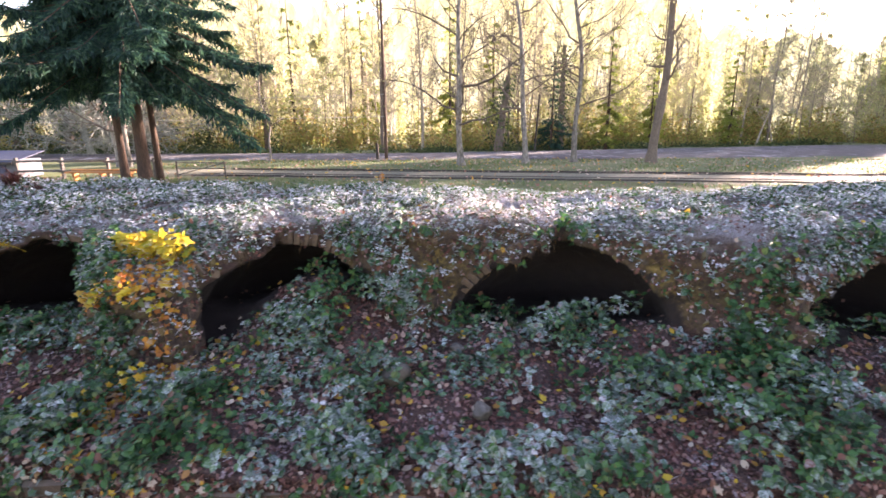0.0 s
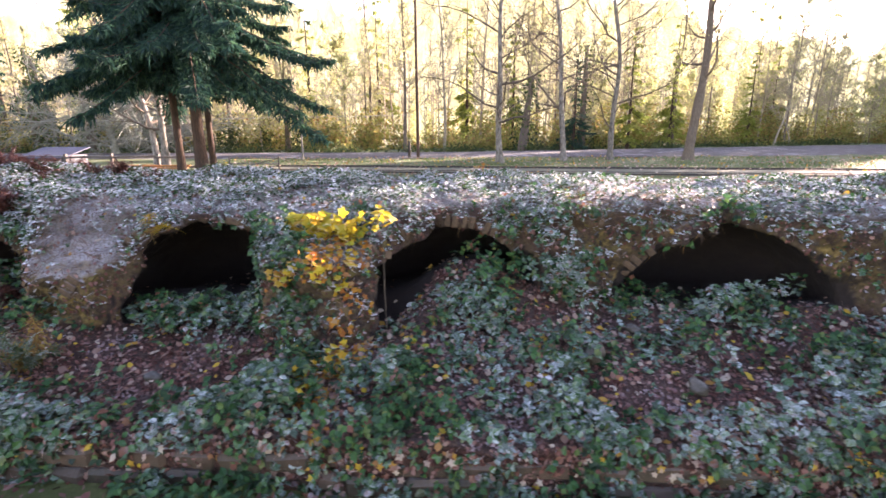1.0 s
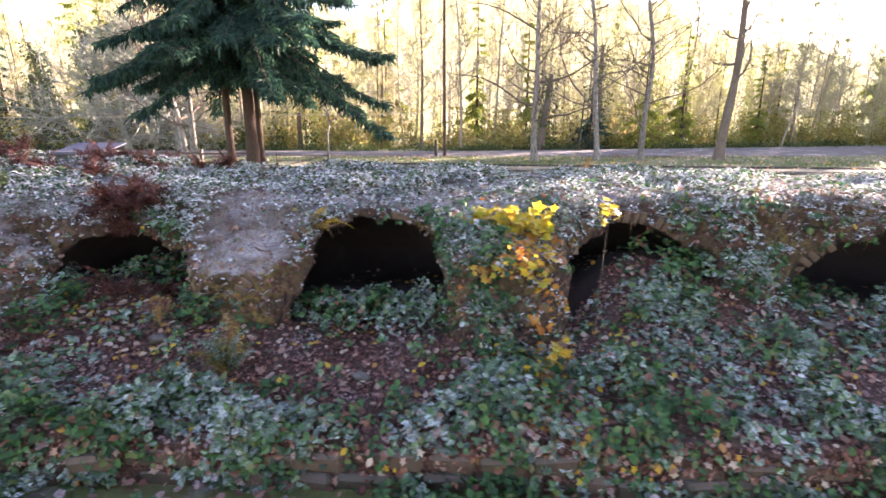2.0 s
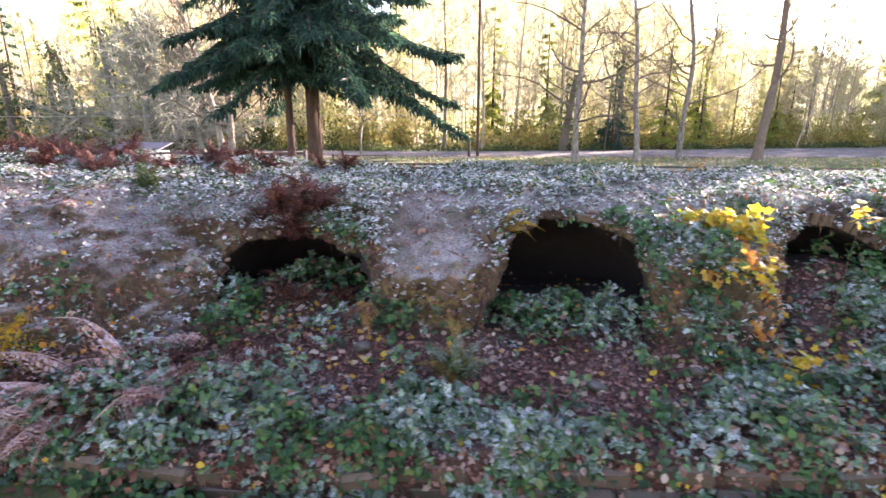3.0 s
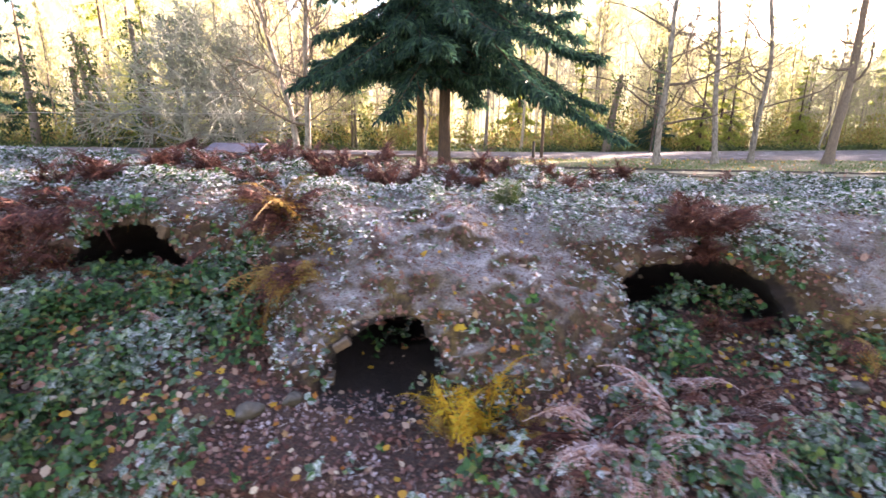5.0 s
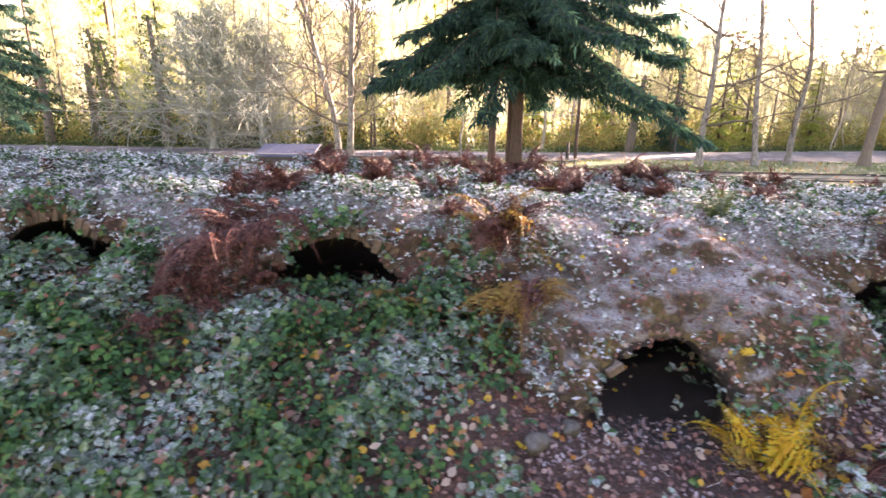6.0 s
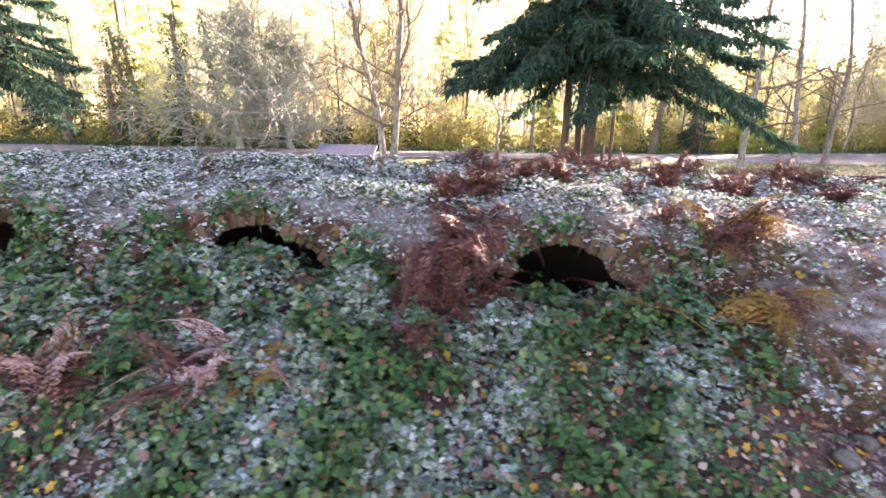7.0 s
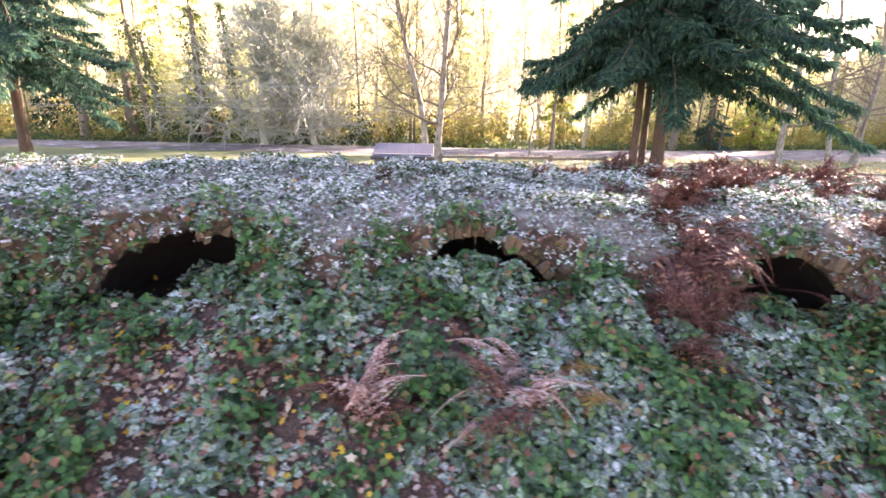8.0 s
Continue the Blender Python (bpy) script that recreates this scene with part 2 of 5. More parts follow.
M_BLADES = leafy("rough_grass_blades", [(0, (0.06, 0.13, 0.03)), (0.5, (0.11, 0.19, 0.05)), (0.8, (0.2, 0.23, 0.09)), (1, (0.32, 0.27, 0.14))], 0.2, 0.4, 0.3)
M_ROOT = leafy("brown_rootlets", [(0, (0.04, 0.022, 0.014)), (0.5, (0.1, 0.055, 0.028)), (0.85, (0.2, 0.11, 0.045)), (1, (0.34, 0.17, 0.05))], 0.0)
M_FIR = leafy("fir_needles", [(0, (0.012, 0.045, 0.042)), (0.6, (0.028, 0.092, 0.07)), (1, (0.065, 0.16, 0.085))], 0.0, through=0.45)
# understorey leaf colours lightened to carry the haze of the wood
M_WOODS = leafy("haze_paled_autumn_leaves", [(0, (0.26, 0.3, 0.08)), (0.35, (0.44, 0.4, 0.13)), (0.65, (0.46, 0.3, 0.12)), (0.85, (0.18, 0.25, 0.08)), (1, (0.34, 0.18, 0.09))], 0.0, through=0.55)
M_WOODGREEN = leafy("dark_ivy_on_trees", [(0, (0.03, 0.06, 0.025)), (0.6, (0.06, 0.1, 0.03)), (1, (0.14, 0.17, 0.05))], 0.0, through=0.35)
# lit copy of the fir needles: backlight put into a yellow-green colour
M_SUNFIR = leafy("painted_sunlit_needles", [(0, (0.22, 0.3, 0.06)), (0.6, (0.32, 0.38, 0.09)), (1, (0.42, 0.42, 0.12))], 0.0, through=0.6)
# far bark and yellow leaves also have the haze painted in as paleness
M_FARBARK = plain("haze_paled_far_bark", (0.2, 0.165, 0.12), (0.42, 0.36, 0.27), 3, 0.9, 0.01, stretch=(2.5, 2.5, 1.1))
M_TOPLEAF = leafy("haze_paled_yellow_leaves", [(0, (0.58, 0.56, 0.28)), (0.6, (0.44, 0.52, 0.22)), (1, (0.62, 0.53, 0.32))], 0.0, through=0.6)

# ---- mesh helpers ----
rng = np.random.default_rng(7)


def mesh(name, verts, faces, smooth=False):
    """faces: an array of equal-sized faces, or a list of such arrays."""
    me = bpy.data.meshes.new(name)
    groups = faces if isinstance(faces, list) else [faces]
    groups = [np.asarray(g, dtype=np.int64) for g in groups if len(g)]
    verts = np.asarray(verts, dtype=np.float64)
    loops = np.concatenate([g.ravel() for g in groups])
    sizes = np.concatenate([np.full(len(g), g.shape[1]) for g in groups])
    me.vertices.add(len(verts))
    me.vertices.foreach_set("co", verts.ravel())
    me.loops.add(len(loops))
    me.loops.foreach_set("vertex_index", loops)
    me.polygons.add(len(sizes))
    me.polygons.foreach_set("loop_start", np.concatenate([[0], np.cumsum(sizes)[:-1]]))
    me.polygons.foreach_set("loop_total", sizes)
    me.polygons.foreach_set("use_smooth", np.full(len(sizes), smooth))
    me.update(calc_edges=True)
    me.validate()
    return me


def thing(name, me, mat, label="", category="", group="", kind=""):
    ob = new(name, me)
    if me is not None and mat is not None and not me.materials:
        me.materials.append(mat)
    return tagged(ob, label, category, group, kind)


def part(name, me, mat, parent, label=""):
    ob = new(name, me)
    if mat is not None and not me.materials:
        me.materials.append(mat)
    ob.parent = parent
    return tagged(ob, label)


def bm_mesh(name, bm, smooth=False):
    me = bpy.data.meshes.new(name)
    bm.to_mesh(me)
    bm.free()
    for p in me.polygons:
        p.use_smooth = smooth
    return me


def block_mesh(name, sx, sy, sz, bevel=0.01, seed=0, wobble=0.0):
    """A worn block round its own middle."""
    bm = bmesh.new()
    bmesh.ops.create_cube(bm, size=1.0)
    bmesh.ops.scale(bm, vec=(sx, sy, sz), verts=bm.verts)
    r = random.Random(seed)
    for v in bm.verts:
        v.co += Vector((r.uniform(-1, 1), r.uniform(-1, 1), r.uniform(-1, 1))) * wobble
    bmesh.ops.bevel(bm, geom=bm.edges[:], offset=bevel, segments=1, affect='EDGES')
    return bm_mesh(name, bm)


class Soup:
    """Gathers vertices and faces of many small pieces into one mesh."""
    def __init__(self):
        self.v, self.f, self.n = [], defaultdict(list), 0

    def add(self, verts, faces):
        verts = np.asarray(verts, dtype=np.float64)
        faces = np.asarray(faces, dtype=np.int64)
        self.v.append(verts)
        self.f[faces.shape[1]].append(faces + self.n)
        self.n += len(verts)

    def many(self, template, faces, mats, origins):
        """template (k,3), mats (n,3,3) with columns as axes, origins (n,3)."""
        v = np.einsum('nij,kj->nki', mats, template) + origins[:, None, :]
        n, k = v.shape[:2]
        f = np.asarray(faces)[None] + (np.arange(n) * k)[:, None, None]
        self.add(v.reshape(-1, 3), f.reshape(-1, f.shape[2]))

    def tube(self, pts, radii, sides=6):
        pts = np.asarray(pts, float)
        radii = np.broadcast_to(np.asarray(radii, float), (len(pts),))
        d = np.gradient(pts, axis=0)
        d /= np.linalg.norm(d, axis=1, keepdims=True) + 1e-9
        ref = np.array([0.0, 0.0, 1.0]) if abs(d[0, 2]) < 0.8 else np.array([1.0, 0.0, 0.0])
        u = np.cross(d, ref)
        u /= np.linalg.norm(u, axis=1, keepdims=True) + 1e-9
        w = np.cross(d, u)
        a = np.arange(sides) * 2 * math.pi / sides
        ring = u[:, None] * np.cos(a)[None, :, None] + w[:, None] * np.sin(a)[None, :, None]
        v = (pts[:, None] + ring * radii[:, None, None]).reshape(-1, 3)
        i = np.arange(len(pts) - 1)[:, None] * sides
        j = np.arange(sides)[None]
        k = (j + 1) % sides
        self.add(v, np.stack([i + j, i + k, i + sides + k, i + sides + j], -1).reshape(-1, 4))

    def mesh(self, name, smooth=False):
        return mesh(name, np.concatenate(self.v), [np.concatenate(f) for f in self.f.values()], smooth)


def lattice(ix, iy, iz, seed):
    h = (ix * 374761393 + iy * 668265263 + iz * 2147483647 + seed * 1274126177) & 0xffffffff
    h = ((h ^ (h >> 13)) * 1274126177) & 0xffffffff
    return ((h ^ (h >> 16)) & 0xffff) / 65535.0


def vnoise(x, y, z, scale, seed=0):
    """Smooth value noise, -1 to 1."""
    x, y, z = np.broadcast_arrays(np.asarray(x, float) * scale, np.asarray(y, float) * scale, np.asarray(z, float) * scale)
    ix, iy, iz = (np.floor(a).astype(np.int64) for a in (x, y, z))
    fx, fy, fz = x - ix, y - iy, z - iz
    fx, fy, fz = (f * f * (3 - 2 * f) for f in (fx, fy, fz))
    out = 0
    for dx in (0, 1):
        for dy in (0, 1):
            for dz in (0, 1):
                wgt = (fx if dx else 1 - fx) * (fy if dy else 1 - fy) * (fz if dz else 1 - fz)
                out = out + wgt * lattice(ix + dx, iy + dy, iz + dz, seed)
    return out * 2 - 1


def surface_net(field, origin, step):
    """The zero surface of a field on a grid (positive inside), as vertices and quads."""
    inside = field > 0
    nx, ny, nz = field.shape
    cells = np.zeros((nx - 1, ny - 1, nz - 1), int)
    corner = lambda a, i, j, k: a[i:nx - 1 + i, j:ny - 1 + j, k:nz - 1 + k]
    for i in (0, 1):
        for j in (0, 1):
            for k in (0, 1):
                cells += corner(inside, i, j, k)
    act = np.argwhere((cells > 0) & (cells < 8))
    index = np.full(cells.shape, -1)
    index[tuple(act.T)] = np.arange(len(act))
    total, count = np.zeros((len(act), 3)), np.zeros(len(act))
    cs = [(i, j, k) for i in (0, 1) for j in (0, 1) for k in (0, 1)]
    for a in cs:
        for b in cs:
            if a < b and sum(abs(p - q) for p, q in zip(a, b)) == 1:
                fa, fb = field[tuple((act + a).T)], field[tuple((act + b).T)]
                cross = (fa > 0) != (fb > 0)
                w = np.where(cross, fa / np.where(cross, fa - fb, 1), 0)
                total += np.where(cross[:, None], np.array(a) + w[:, None] * (np.array(b) - np.array(a)), 0)
                count += cross
    verts = np.array(origin) + (act + total / count[:, None]) * step
    quads = []
    for ax in range(3):
        o = [p for p in range(3) if p != ax]
        sl0, sl1 = [slice(None)] * 3, [slice(None)] * 3
        sl0[ax], sl1[ax] = slice(0, -1), slice(1, None)
        change = inside[tuple(sl0)].astype(int) - inside[tuple(sl1)].astype(int)
        for sign in (1, -1):
            e = np.argwhere(change == sign)
            e = e[(e[:, o[0]] > 0) & (e[:, o[1]] > 0) & (e[:, o[0]] < field.shape[o[0]] - 1) & (e[:, o[1]] < field.shape[o[1]] - 1)]
            q = []
            for d0, d1 in ((1, 1), (0, 1), (0, 0), (1, 0)):
                c = e.copy()
                c[:, o[0]] -= d0
                c[:, o[1]] -= d1
                q.append(index[tuple(c.T)])
            q = np.stack(q, 1)
            flip = (sign == 1) == (ax == 1)
            quads.append(q[:, ::-1] if flip else q)
    return verts, np.concatenate(quads)


# ---- the lie of the land ----
def table(x, xs, ys):
    return np.interp(x, xs, ys)


def ease(t):
    t = np.clip(t, 0, 1)
    return t * t * (3 - 2 * t)


def wall_line(x):
    """Where the low retaining wall runs."""
    return table(x, [-27, -7, -3, 0, 4, 7, 10, 16, 20], [0.05, 0.25, -0.05, 0.15, 0.26, 0.38, 0.58, 0.95, 1.1])


def grass_z(x, y):
    return 0.36 - 0.002 * np.clip(x, -45, 45) + 0.0 * y


def top_z(x, y):
    crest = table(x, [-27, -19, -15, -11, -7.4, -3, 0.5, 4.7, 8.4, 12.5, 18], [1.38, 1.48, 1.42, 1.36, 1.21, 1.1, 1.13, 1.16, 1.1, 1.17, 1.2])
    back = crest + table(x, [-6, 3], [0.09, 0.055]) * np.clip(y - 3.6, -1, 3.0)
    k = ease((y - table(x, [-4, 3], [6.2, 5.6])) / 4.8)
    return back * (1 - k) + grass_z(x, y) * k - 0.08 * ease((y - 10.8) / 0.6)


FACE_X = [-27, -23.4, -21.2, -19.3, -17.3, -15.4, -13.2, -11.5, -9.6, -8.6, -7.5, -5.4, -4.6, -4.2, -3.3, -2.2, -1.75, -1.2, -0.6, -0.2, 0.65, 1.6, 1.95, 2.15, 3.0, 3.4, 3.75, 4.57, 5.99, 6.63, 7.28, 8.91, 10.55, 11.31, 12.29, 13.48, 15.0, 17.39, 19.57]
FACE_Y = [3.22, 3.59, 2.97, 3.59, 2.84, 3.59, 2.72, 3.22, 3.0, 3.0, 3.0, 3.0, 3.05, 3.09, 3.46, 3.09, 2.04, 1.85, 1.98, 2.84, 3.34, 3.2, 2.5, 2.15, 2.1, 2.3, 3.0, 3.77, 3.59, 3.22, 3.59, 3.77, 3.4, 2.78, 3.09, 3.59, 3.09, 3.22, 3.22]
ROUND_X = [-27, -19.3, -17.3, -15.4, -13.2, -11.5, -9.6, -8.6, -5.4, -4.4, -3.3, -2.0, -1.2, -0.4, 0.65, 1.73, 2.5, 3.25, 4.57, 6.63, 8.91, 11.31, 13.48, 19.57]
ROUND_R = [0.56, 0.39, 1.01, 0.39, 1.12, 0.56, 0.8, 0.8, 0.8, 0.8, 0.45, 0.78, 1.68, 0.67, 0.39, 0.67, 1.23, 0.78, 0.39, 0.56, 0.39, 1.12, 0.45, 0.67]
DEEP_X = [-27, -21.5, -19.3, -17.3, -15.4, -13.2, -11.5, -9.6, -8.4, -7.5, -6.6, -5.2, -3.3, -1.2, 0.65, 2.5, 4.57, 6.63, 8.91, 11.31, 13.48, 17.39, 19.57]
DEEP_Z = [0.3, 0.3, 0.3, 0.65, 0.6, 0.5, 0.22, 0.1, -0.45, -0.75, -0.59, -0.28, -0.22, -0.46, -0.44, -0.31, -0.13, -0.36, -0.46, -0.34, -0.43, -0.23, -0.22]


def debris_z(x, y):
    """The slope of rubble and leaf mould in front of and inside the ovens."""
    yw = wall_line(x)
    end = table(x, DEEP_X, DEEP_Z)
    reach = table(x, [-27, -9, -6, 0, 18], [3.09, 2.72, 3.09, 3.46, 3.46])
    power = table(x, [-27, -10, -8, -5, 0, 18], [0.75, 0.75, 1.2, 1.2, 1.5, 1.5])
    s = np.clip((y - yw) / (reach - yw), 0, 1)
    z = -0.92 + (end + 0.92) * s ** power
    inner = np.clip(y - reach, 0, 4)
    heap = 0.55 * np.exp(-((x - 5.15) / 0.95) ** 2 - ((y - 4.2) / 1.0) ** 2) - 0.3 * np.exp(-((x - 3.55) / 0.5) ** 2 - ((y - 3.0) / 0.8) ** 2)
    z = z - 0.22 * np.clip(inner, 0, 1.4) + heap + 0.14 * np.exp(-((x + 1.15) / 0.8) ** 2 - ((y - 1.9) / 0.55) ** 2)
    z = z + 0.07 * vnoise(x, y, 0, 1.1, 3) + 0.035 * vnoise(x, y, 0, 3.1, 4)
    z = z + table(x, [-8, 0, 4, 8, 18], [0, 0.0, 0.03, 0.04, 0.05]) * (1 - s)
    return z - 0.9 * ease((yw + 0.02 - y) / 0.12)


OVENS = [  # middle x, y, z, half width, half depth, height of the dome
    (13.48, 3.95, -0.79, 1.75, 1.78, 1.6),
    (8.91, 3.95, -0.85, 1.75, 1.84, 1.65),
    (4.52, 3.95, -0.85, 1.75, 1.84, 1.62),
    (0.65, 3.85, -0.83, 1.8, 1.84, 1.7),
    (-3.35, 3.85, -0.81, 1.6, 1.78, 1.62),
    (-7.4, 3.5, -0.89, 1.55, 1.65, 1.72),
    (-11.5, 3.85, -0.65, 1.5, 1.78, 1.72),
    (-15.55, 4.0, -0.6, 1.45, 1.78, 1.74),
    (-19.35, 4.0, -0.6, 1.6, 1.78, 1.82),
    (-23.4, 4.0, -0.6, 1.5, 1.78, 1.8),
]
STEP = 0.07
ORIGIN = (-27.0, -0.1, -1.75)
gx = ORIGIN[0] + STEP * np.arange(int(45 / STEP))
gy = ORIGIN[1] + STEP * np.arange(int(11.6 / STEP))
gz = ORIGIN[2] + STEP * np.arange(int(3.9 / STEP))
X2, Y2 = np.meshgrid(gx, gy, indexing='ij')
X, Y, Z = X2[:, :, None], Y2[:, :, None], gz[None, None, :]
rough3 = 0.11 * vnoise(X, Y, Z, 1.5, 11) + 0.075 * vnoise(X, Y, Z, 3.6, 12) + 0.06 * vnoise(X, Y, Z, 6.5, 13) + 0.08 * (0.5 - np.abs(vnoise(X, Y, Z, 4.6, 14)))
face = table(X2, FACE_X, FACE_Y)[:, :, None]
rnd = table(X2, ROUND_X, ROUND_R)[:, :, None]
lean = 0.18 * np.clip(0.6 - Z, -1, 1.5) * table(X2, [-2.1, -1.75, -0.55, -0.2], [1.0, -4.0, -4.0, 1.0])[:, :, None]
inset = np.clip(1 - (Y - face) / rnd, 0, 1)
crown_z = (top_z(X2, Y2) + 0.05 * vnoise(X2, Y2, 0, 0.9, 21))[:, :, None]
fall = rnd * 0.62 * (1 - np.sqrt(np.clip(1 - inset ** 2, 0, 1)))
# the pier that juts out like a tongue slopes evenly down to its lip
jut = ease(1.5 - np.abs(X2 + 1.1) / 0.9)[:, :, None]
fall = fall * (1 - jut) + jut * (0.6 * np.clip(3.45 - Y, 0, 2) + 0.26 * ((X + 1.1) / 0.8) ** 2 * np.clip(3.6 - Y, 0, 1))
jut = ease(1.5 - np.abs(X2 - 2.75) / 0.95)[:, :, None]
fall = fall * (1 - jut) + jut * (0.42 * np.clip(3.5 - Y, 0, 2) ** 1.15 + 0.24 * ((X - 2.75) / 0.85) ** 2 * np.clip(3.6 - Y, 0, 1))
roof = crown_z - fall
field = np.minimum(roof - Z + 0.6 * rough3, (Y - face) + lean * 0.4 + 1.8 * rough3)
# the one oven whose shell still stands shows as a dome before the bank
q = np.sqrt(((X + 6.95) / 3.2) ** 2 + ((Y - 3.9) / 2.62) ** 2 + ((Z + 0.9) / 2.1) ** 2)
field = np.maximum(field, np.minimum((1 - q) * 2.0 + 0.9 * rough3, crown_z - Z + 0.6 * rough3))
for ox, oy, oz, rx, ry, rz in OVENS:
    q = np.sqrt(((X - ox) / rx) ** 2 + ((Y - oy) / ry) ** 2 + ((Z - oz) / rz) ** 2)
    field = np.minimum(field, (q - 1) * 1.5 + 0.35 * rough3)
# the arch of one oven runs on forward and shapes the pier beside it
q = np.sqrt(((X - 0.68) / 1.95) ** 2 + ((Z + 0.83) / 1.72) ** 2)
field = np.minimum(field, np.maximum(np.maximum((q - 1) * 1.5, (Y - 3.7) * 2), (2.75 - Y) * 2) + 0.5 * rough3)
q = np.sqrt(((X - 4.6) / 1.6) ** 2 + ((Z + 0.85) / 1.55) ** 2)
field = np.minimum(field, np.maximum(np.maximum((q - 1) * 1.5, (Y - 3.7) * 2), (2.5 - Y) * 2) + 0.5 * rough3)
# the low doorway of the one oven whose front still stands, and its charging hole
q = np.sqrt(((X + 7.52) / 0.82) ** 2 + ((Y - 1.9) / 1.45) ** 2 + ((Z + 0.62) / 0.76) ** 2)
field = np.minimum(field, (q - 1) * 0.8 + 1.1 * rough3)
q = np.sqrt(((X + 7.35) / 0.22) ** 2 + ((Y - 3.45) / 0.22) ** 2 + ((Z - 1.2) / 0.4) ** 2)
field = np.minimum(field, (q - 1) * 0.25)
# the foot of the pier between two ovens is worn away below
q = np.sqrt(((X + 1.0) / 0.9) ** 2 + ((Y - 1.7) / 0.45) ** 2 + ((Z + 0.68) / 0.36) ** 2)
field = np.minimum(field, (q - 1) * 0.6 + 0.5 * rough3)
soil = (debris_z(X2, Y2))[:, :, None] - Z
soil = np.minimum(soil, (Y - wall_line(X)) * 2 + 0.5 * rough3)
field = np.maximum(field, soil)
V, Q = surface_net(field, ORIGIN, STEP)
solid = field > 0
roofed = np.flip(np.logical_or.accumulate(np.flip(solid, 2), 2), 2)      # solid here or higher up


def cell(p):
    return tuple(np.clip(np.round((p[:, k] - ORIGIN[k]) / STEP).astype(int), 0, field.shape[k] - 1) for k in range(3))


def open_sky(p, above=0.3):
    q = p.copy()
    q[:, 2] += above
    i, j, k = cell(q)
    return ~roofed[i, j, k]


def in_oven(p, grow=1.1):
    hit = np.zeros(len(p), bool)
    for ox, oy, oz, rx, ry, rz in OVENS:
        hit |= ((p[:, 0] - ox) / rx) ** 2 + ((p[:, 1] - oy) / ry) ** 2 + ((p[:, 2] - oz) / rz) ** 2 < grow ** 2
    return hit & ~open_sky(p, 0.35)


mound_mesh = mesh("oven_mound", V, Q, True)
# roofed hollows and the doorway take the colour of soot plus shade
air, soot_shade_mask = open_sky(V).astype(float), in_oven(V).astype(float)
soot_shade_mask[((V[:, 0] + 7.52) / 0.82) ** 2 + ((V[:, 1] - 1.95) / 1.4) ** 2 + ((V[:, 2] + 0.62) / 0.76) ** 2 < 1.25] = 1.0
soot_shade_mask = soot_shade_mask * (1 - (V[:, 1] < 1.3) * 0.8)
leafy_soil = np.clip(1 - (V[:, 2] - debris_z(V[:, 0], V[:, 1]) - 0.04) / 0.1, 0, 1)
shells_sun_patch = np.exp(-((V[:, 0] + 6.6) / 2.2) ** 2 - ((V[:, 1] - 2.35) / 1.5) ** 2) + np.exp(-((V[:, 0] + 1.2) / 0.75) ** 2 - ((V[:, 1] - 2.47) / 1.56) ** 2)
# extra frost put into the colour here to brighten the sun patch
shells_sun_patch = shells_sun_patch + np.exp(-((V[:, 0] - 8.5) / 1.5) ** 2 - ((V[:, 1] - 5.2) / 1.8) ** 2)
leafy_soil = np.maximum(leafy_soil, air * (V[:, 2] > 0.45) * np.clip(0.4 - 0.8 * shells_sun_patch, 0, 0.32))
gold_moss = np.zeros(len(V))
for gx0, gy0, gz0, gr in ((-4.5, 2.6, 0.28, 0.4), (-1.1, 1.9, -0.15, 0.85), (1.8, 3.1, 0.6, 0.4), (2.0, 2.7, 0.05, 0.4), (10.4, 3.45, 0.35, 0.5), (6.9, 3.6, 0.35, 0.5), (-7.3, 1.6, 0.2, 0.55), (-8.2, 1.6, -0.1, 0.35), (-17.9, 3.2, 0.45, 0.35), (-14.75, 3.3, 0.4, 0.3)):
    gold_moss += np.exp(-((V[:, 0] - gx0) ** 2 + (V[:, 1] - gy0) ** 2 + (V[:, 2] - gz0) ** 2) / gr ** 2)
gold_moss = np.clip(gold_moss * (0.75 + 0.5 * vnoise(V[:, 0], V[:, 1], V[:, 2], 4.0, 91)), 0, 1)
for key, values in (("open_air", air), ("soot", soot_shade_mask), ("mould", leafy_soil), ("gold_moss", gold_moss)):
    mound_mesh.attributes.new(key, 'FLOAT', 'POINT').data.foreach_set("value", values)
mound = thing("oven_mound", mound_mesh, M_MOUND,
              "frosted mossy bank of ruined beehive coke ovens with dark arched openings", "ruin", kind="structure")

# ground in one sheet to the horizon, behind the bank and in front of the low wall
sx = np.unique(np.concatenate([np.linspace(-900, -60, 15), np.linspace(-60, 60, 161), np.linspace(60, 900, 15)]))
sy = np.unique(np.concatenate([np.linspace(-500, -20, 10), np.linspace(-20, 0, 21), np.linspace(0, 3, 13), np.linspace(7.5, 11, 13), np.linspace(11, 70, 84), np.linspace(60, 1500, 25)]))
GX, GY = np.meshgrid(sx, sy, indexing='ij')
low = -1.42 + 0.06 * vnoise(GX, GY, 0, 0.6, 31) + 0.03 * vnoise(GX, GY, 0, 2.0, 32)
high = grass_z(GX, GY) + (0.06 * vnoise(GX, GY, 0, 0.35, 33) + 0.03 * vnoise(GX, GY, 0, 1.1, 34)) * (GY < 60)
k = ease((GY - 8.8) / 1.6)
GZ = low * (1 - k) + high * k
nxs, nys = GX.shape
i, j = np.meshgrid(np.arange(nxs - 1), np.arange(nys - 1), indexing='ij')
a = (i * nys + j).ravel()
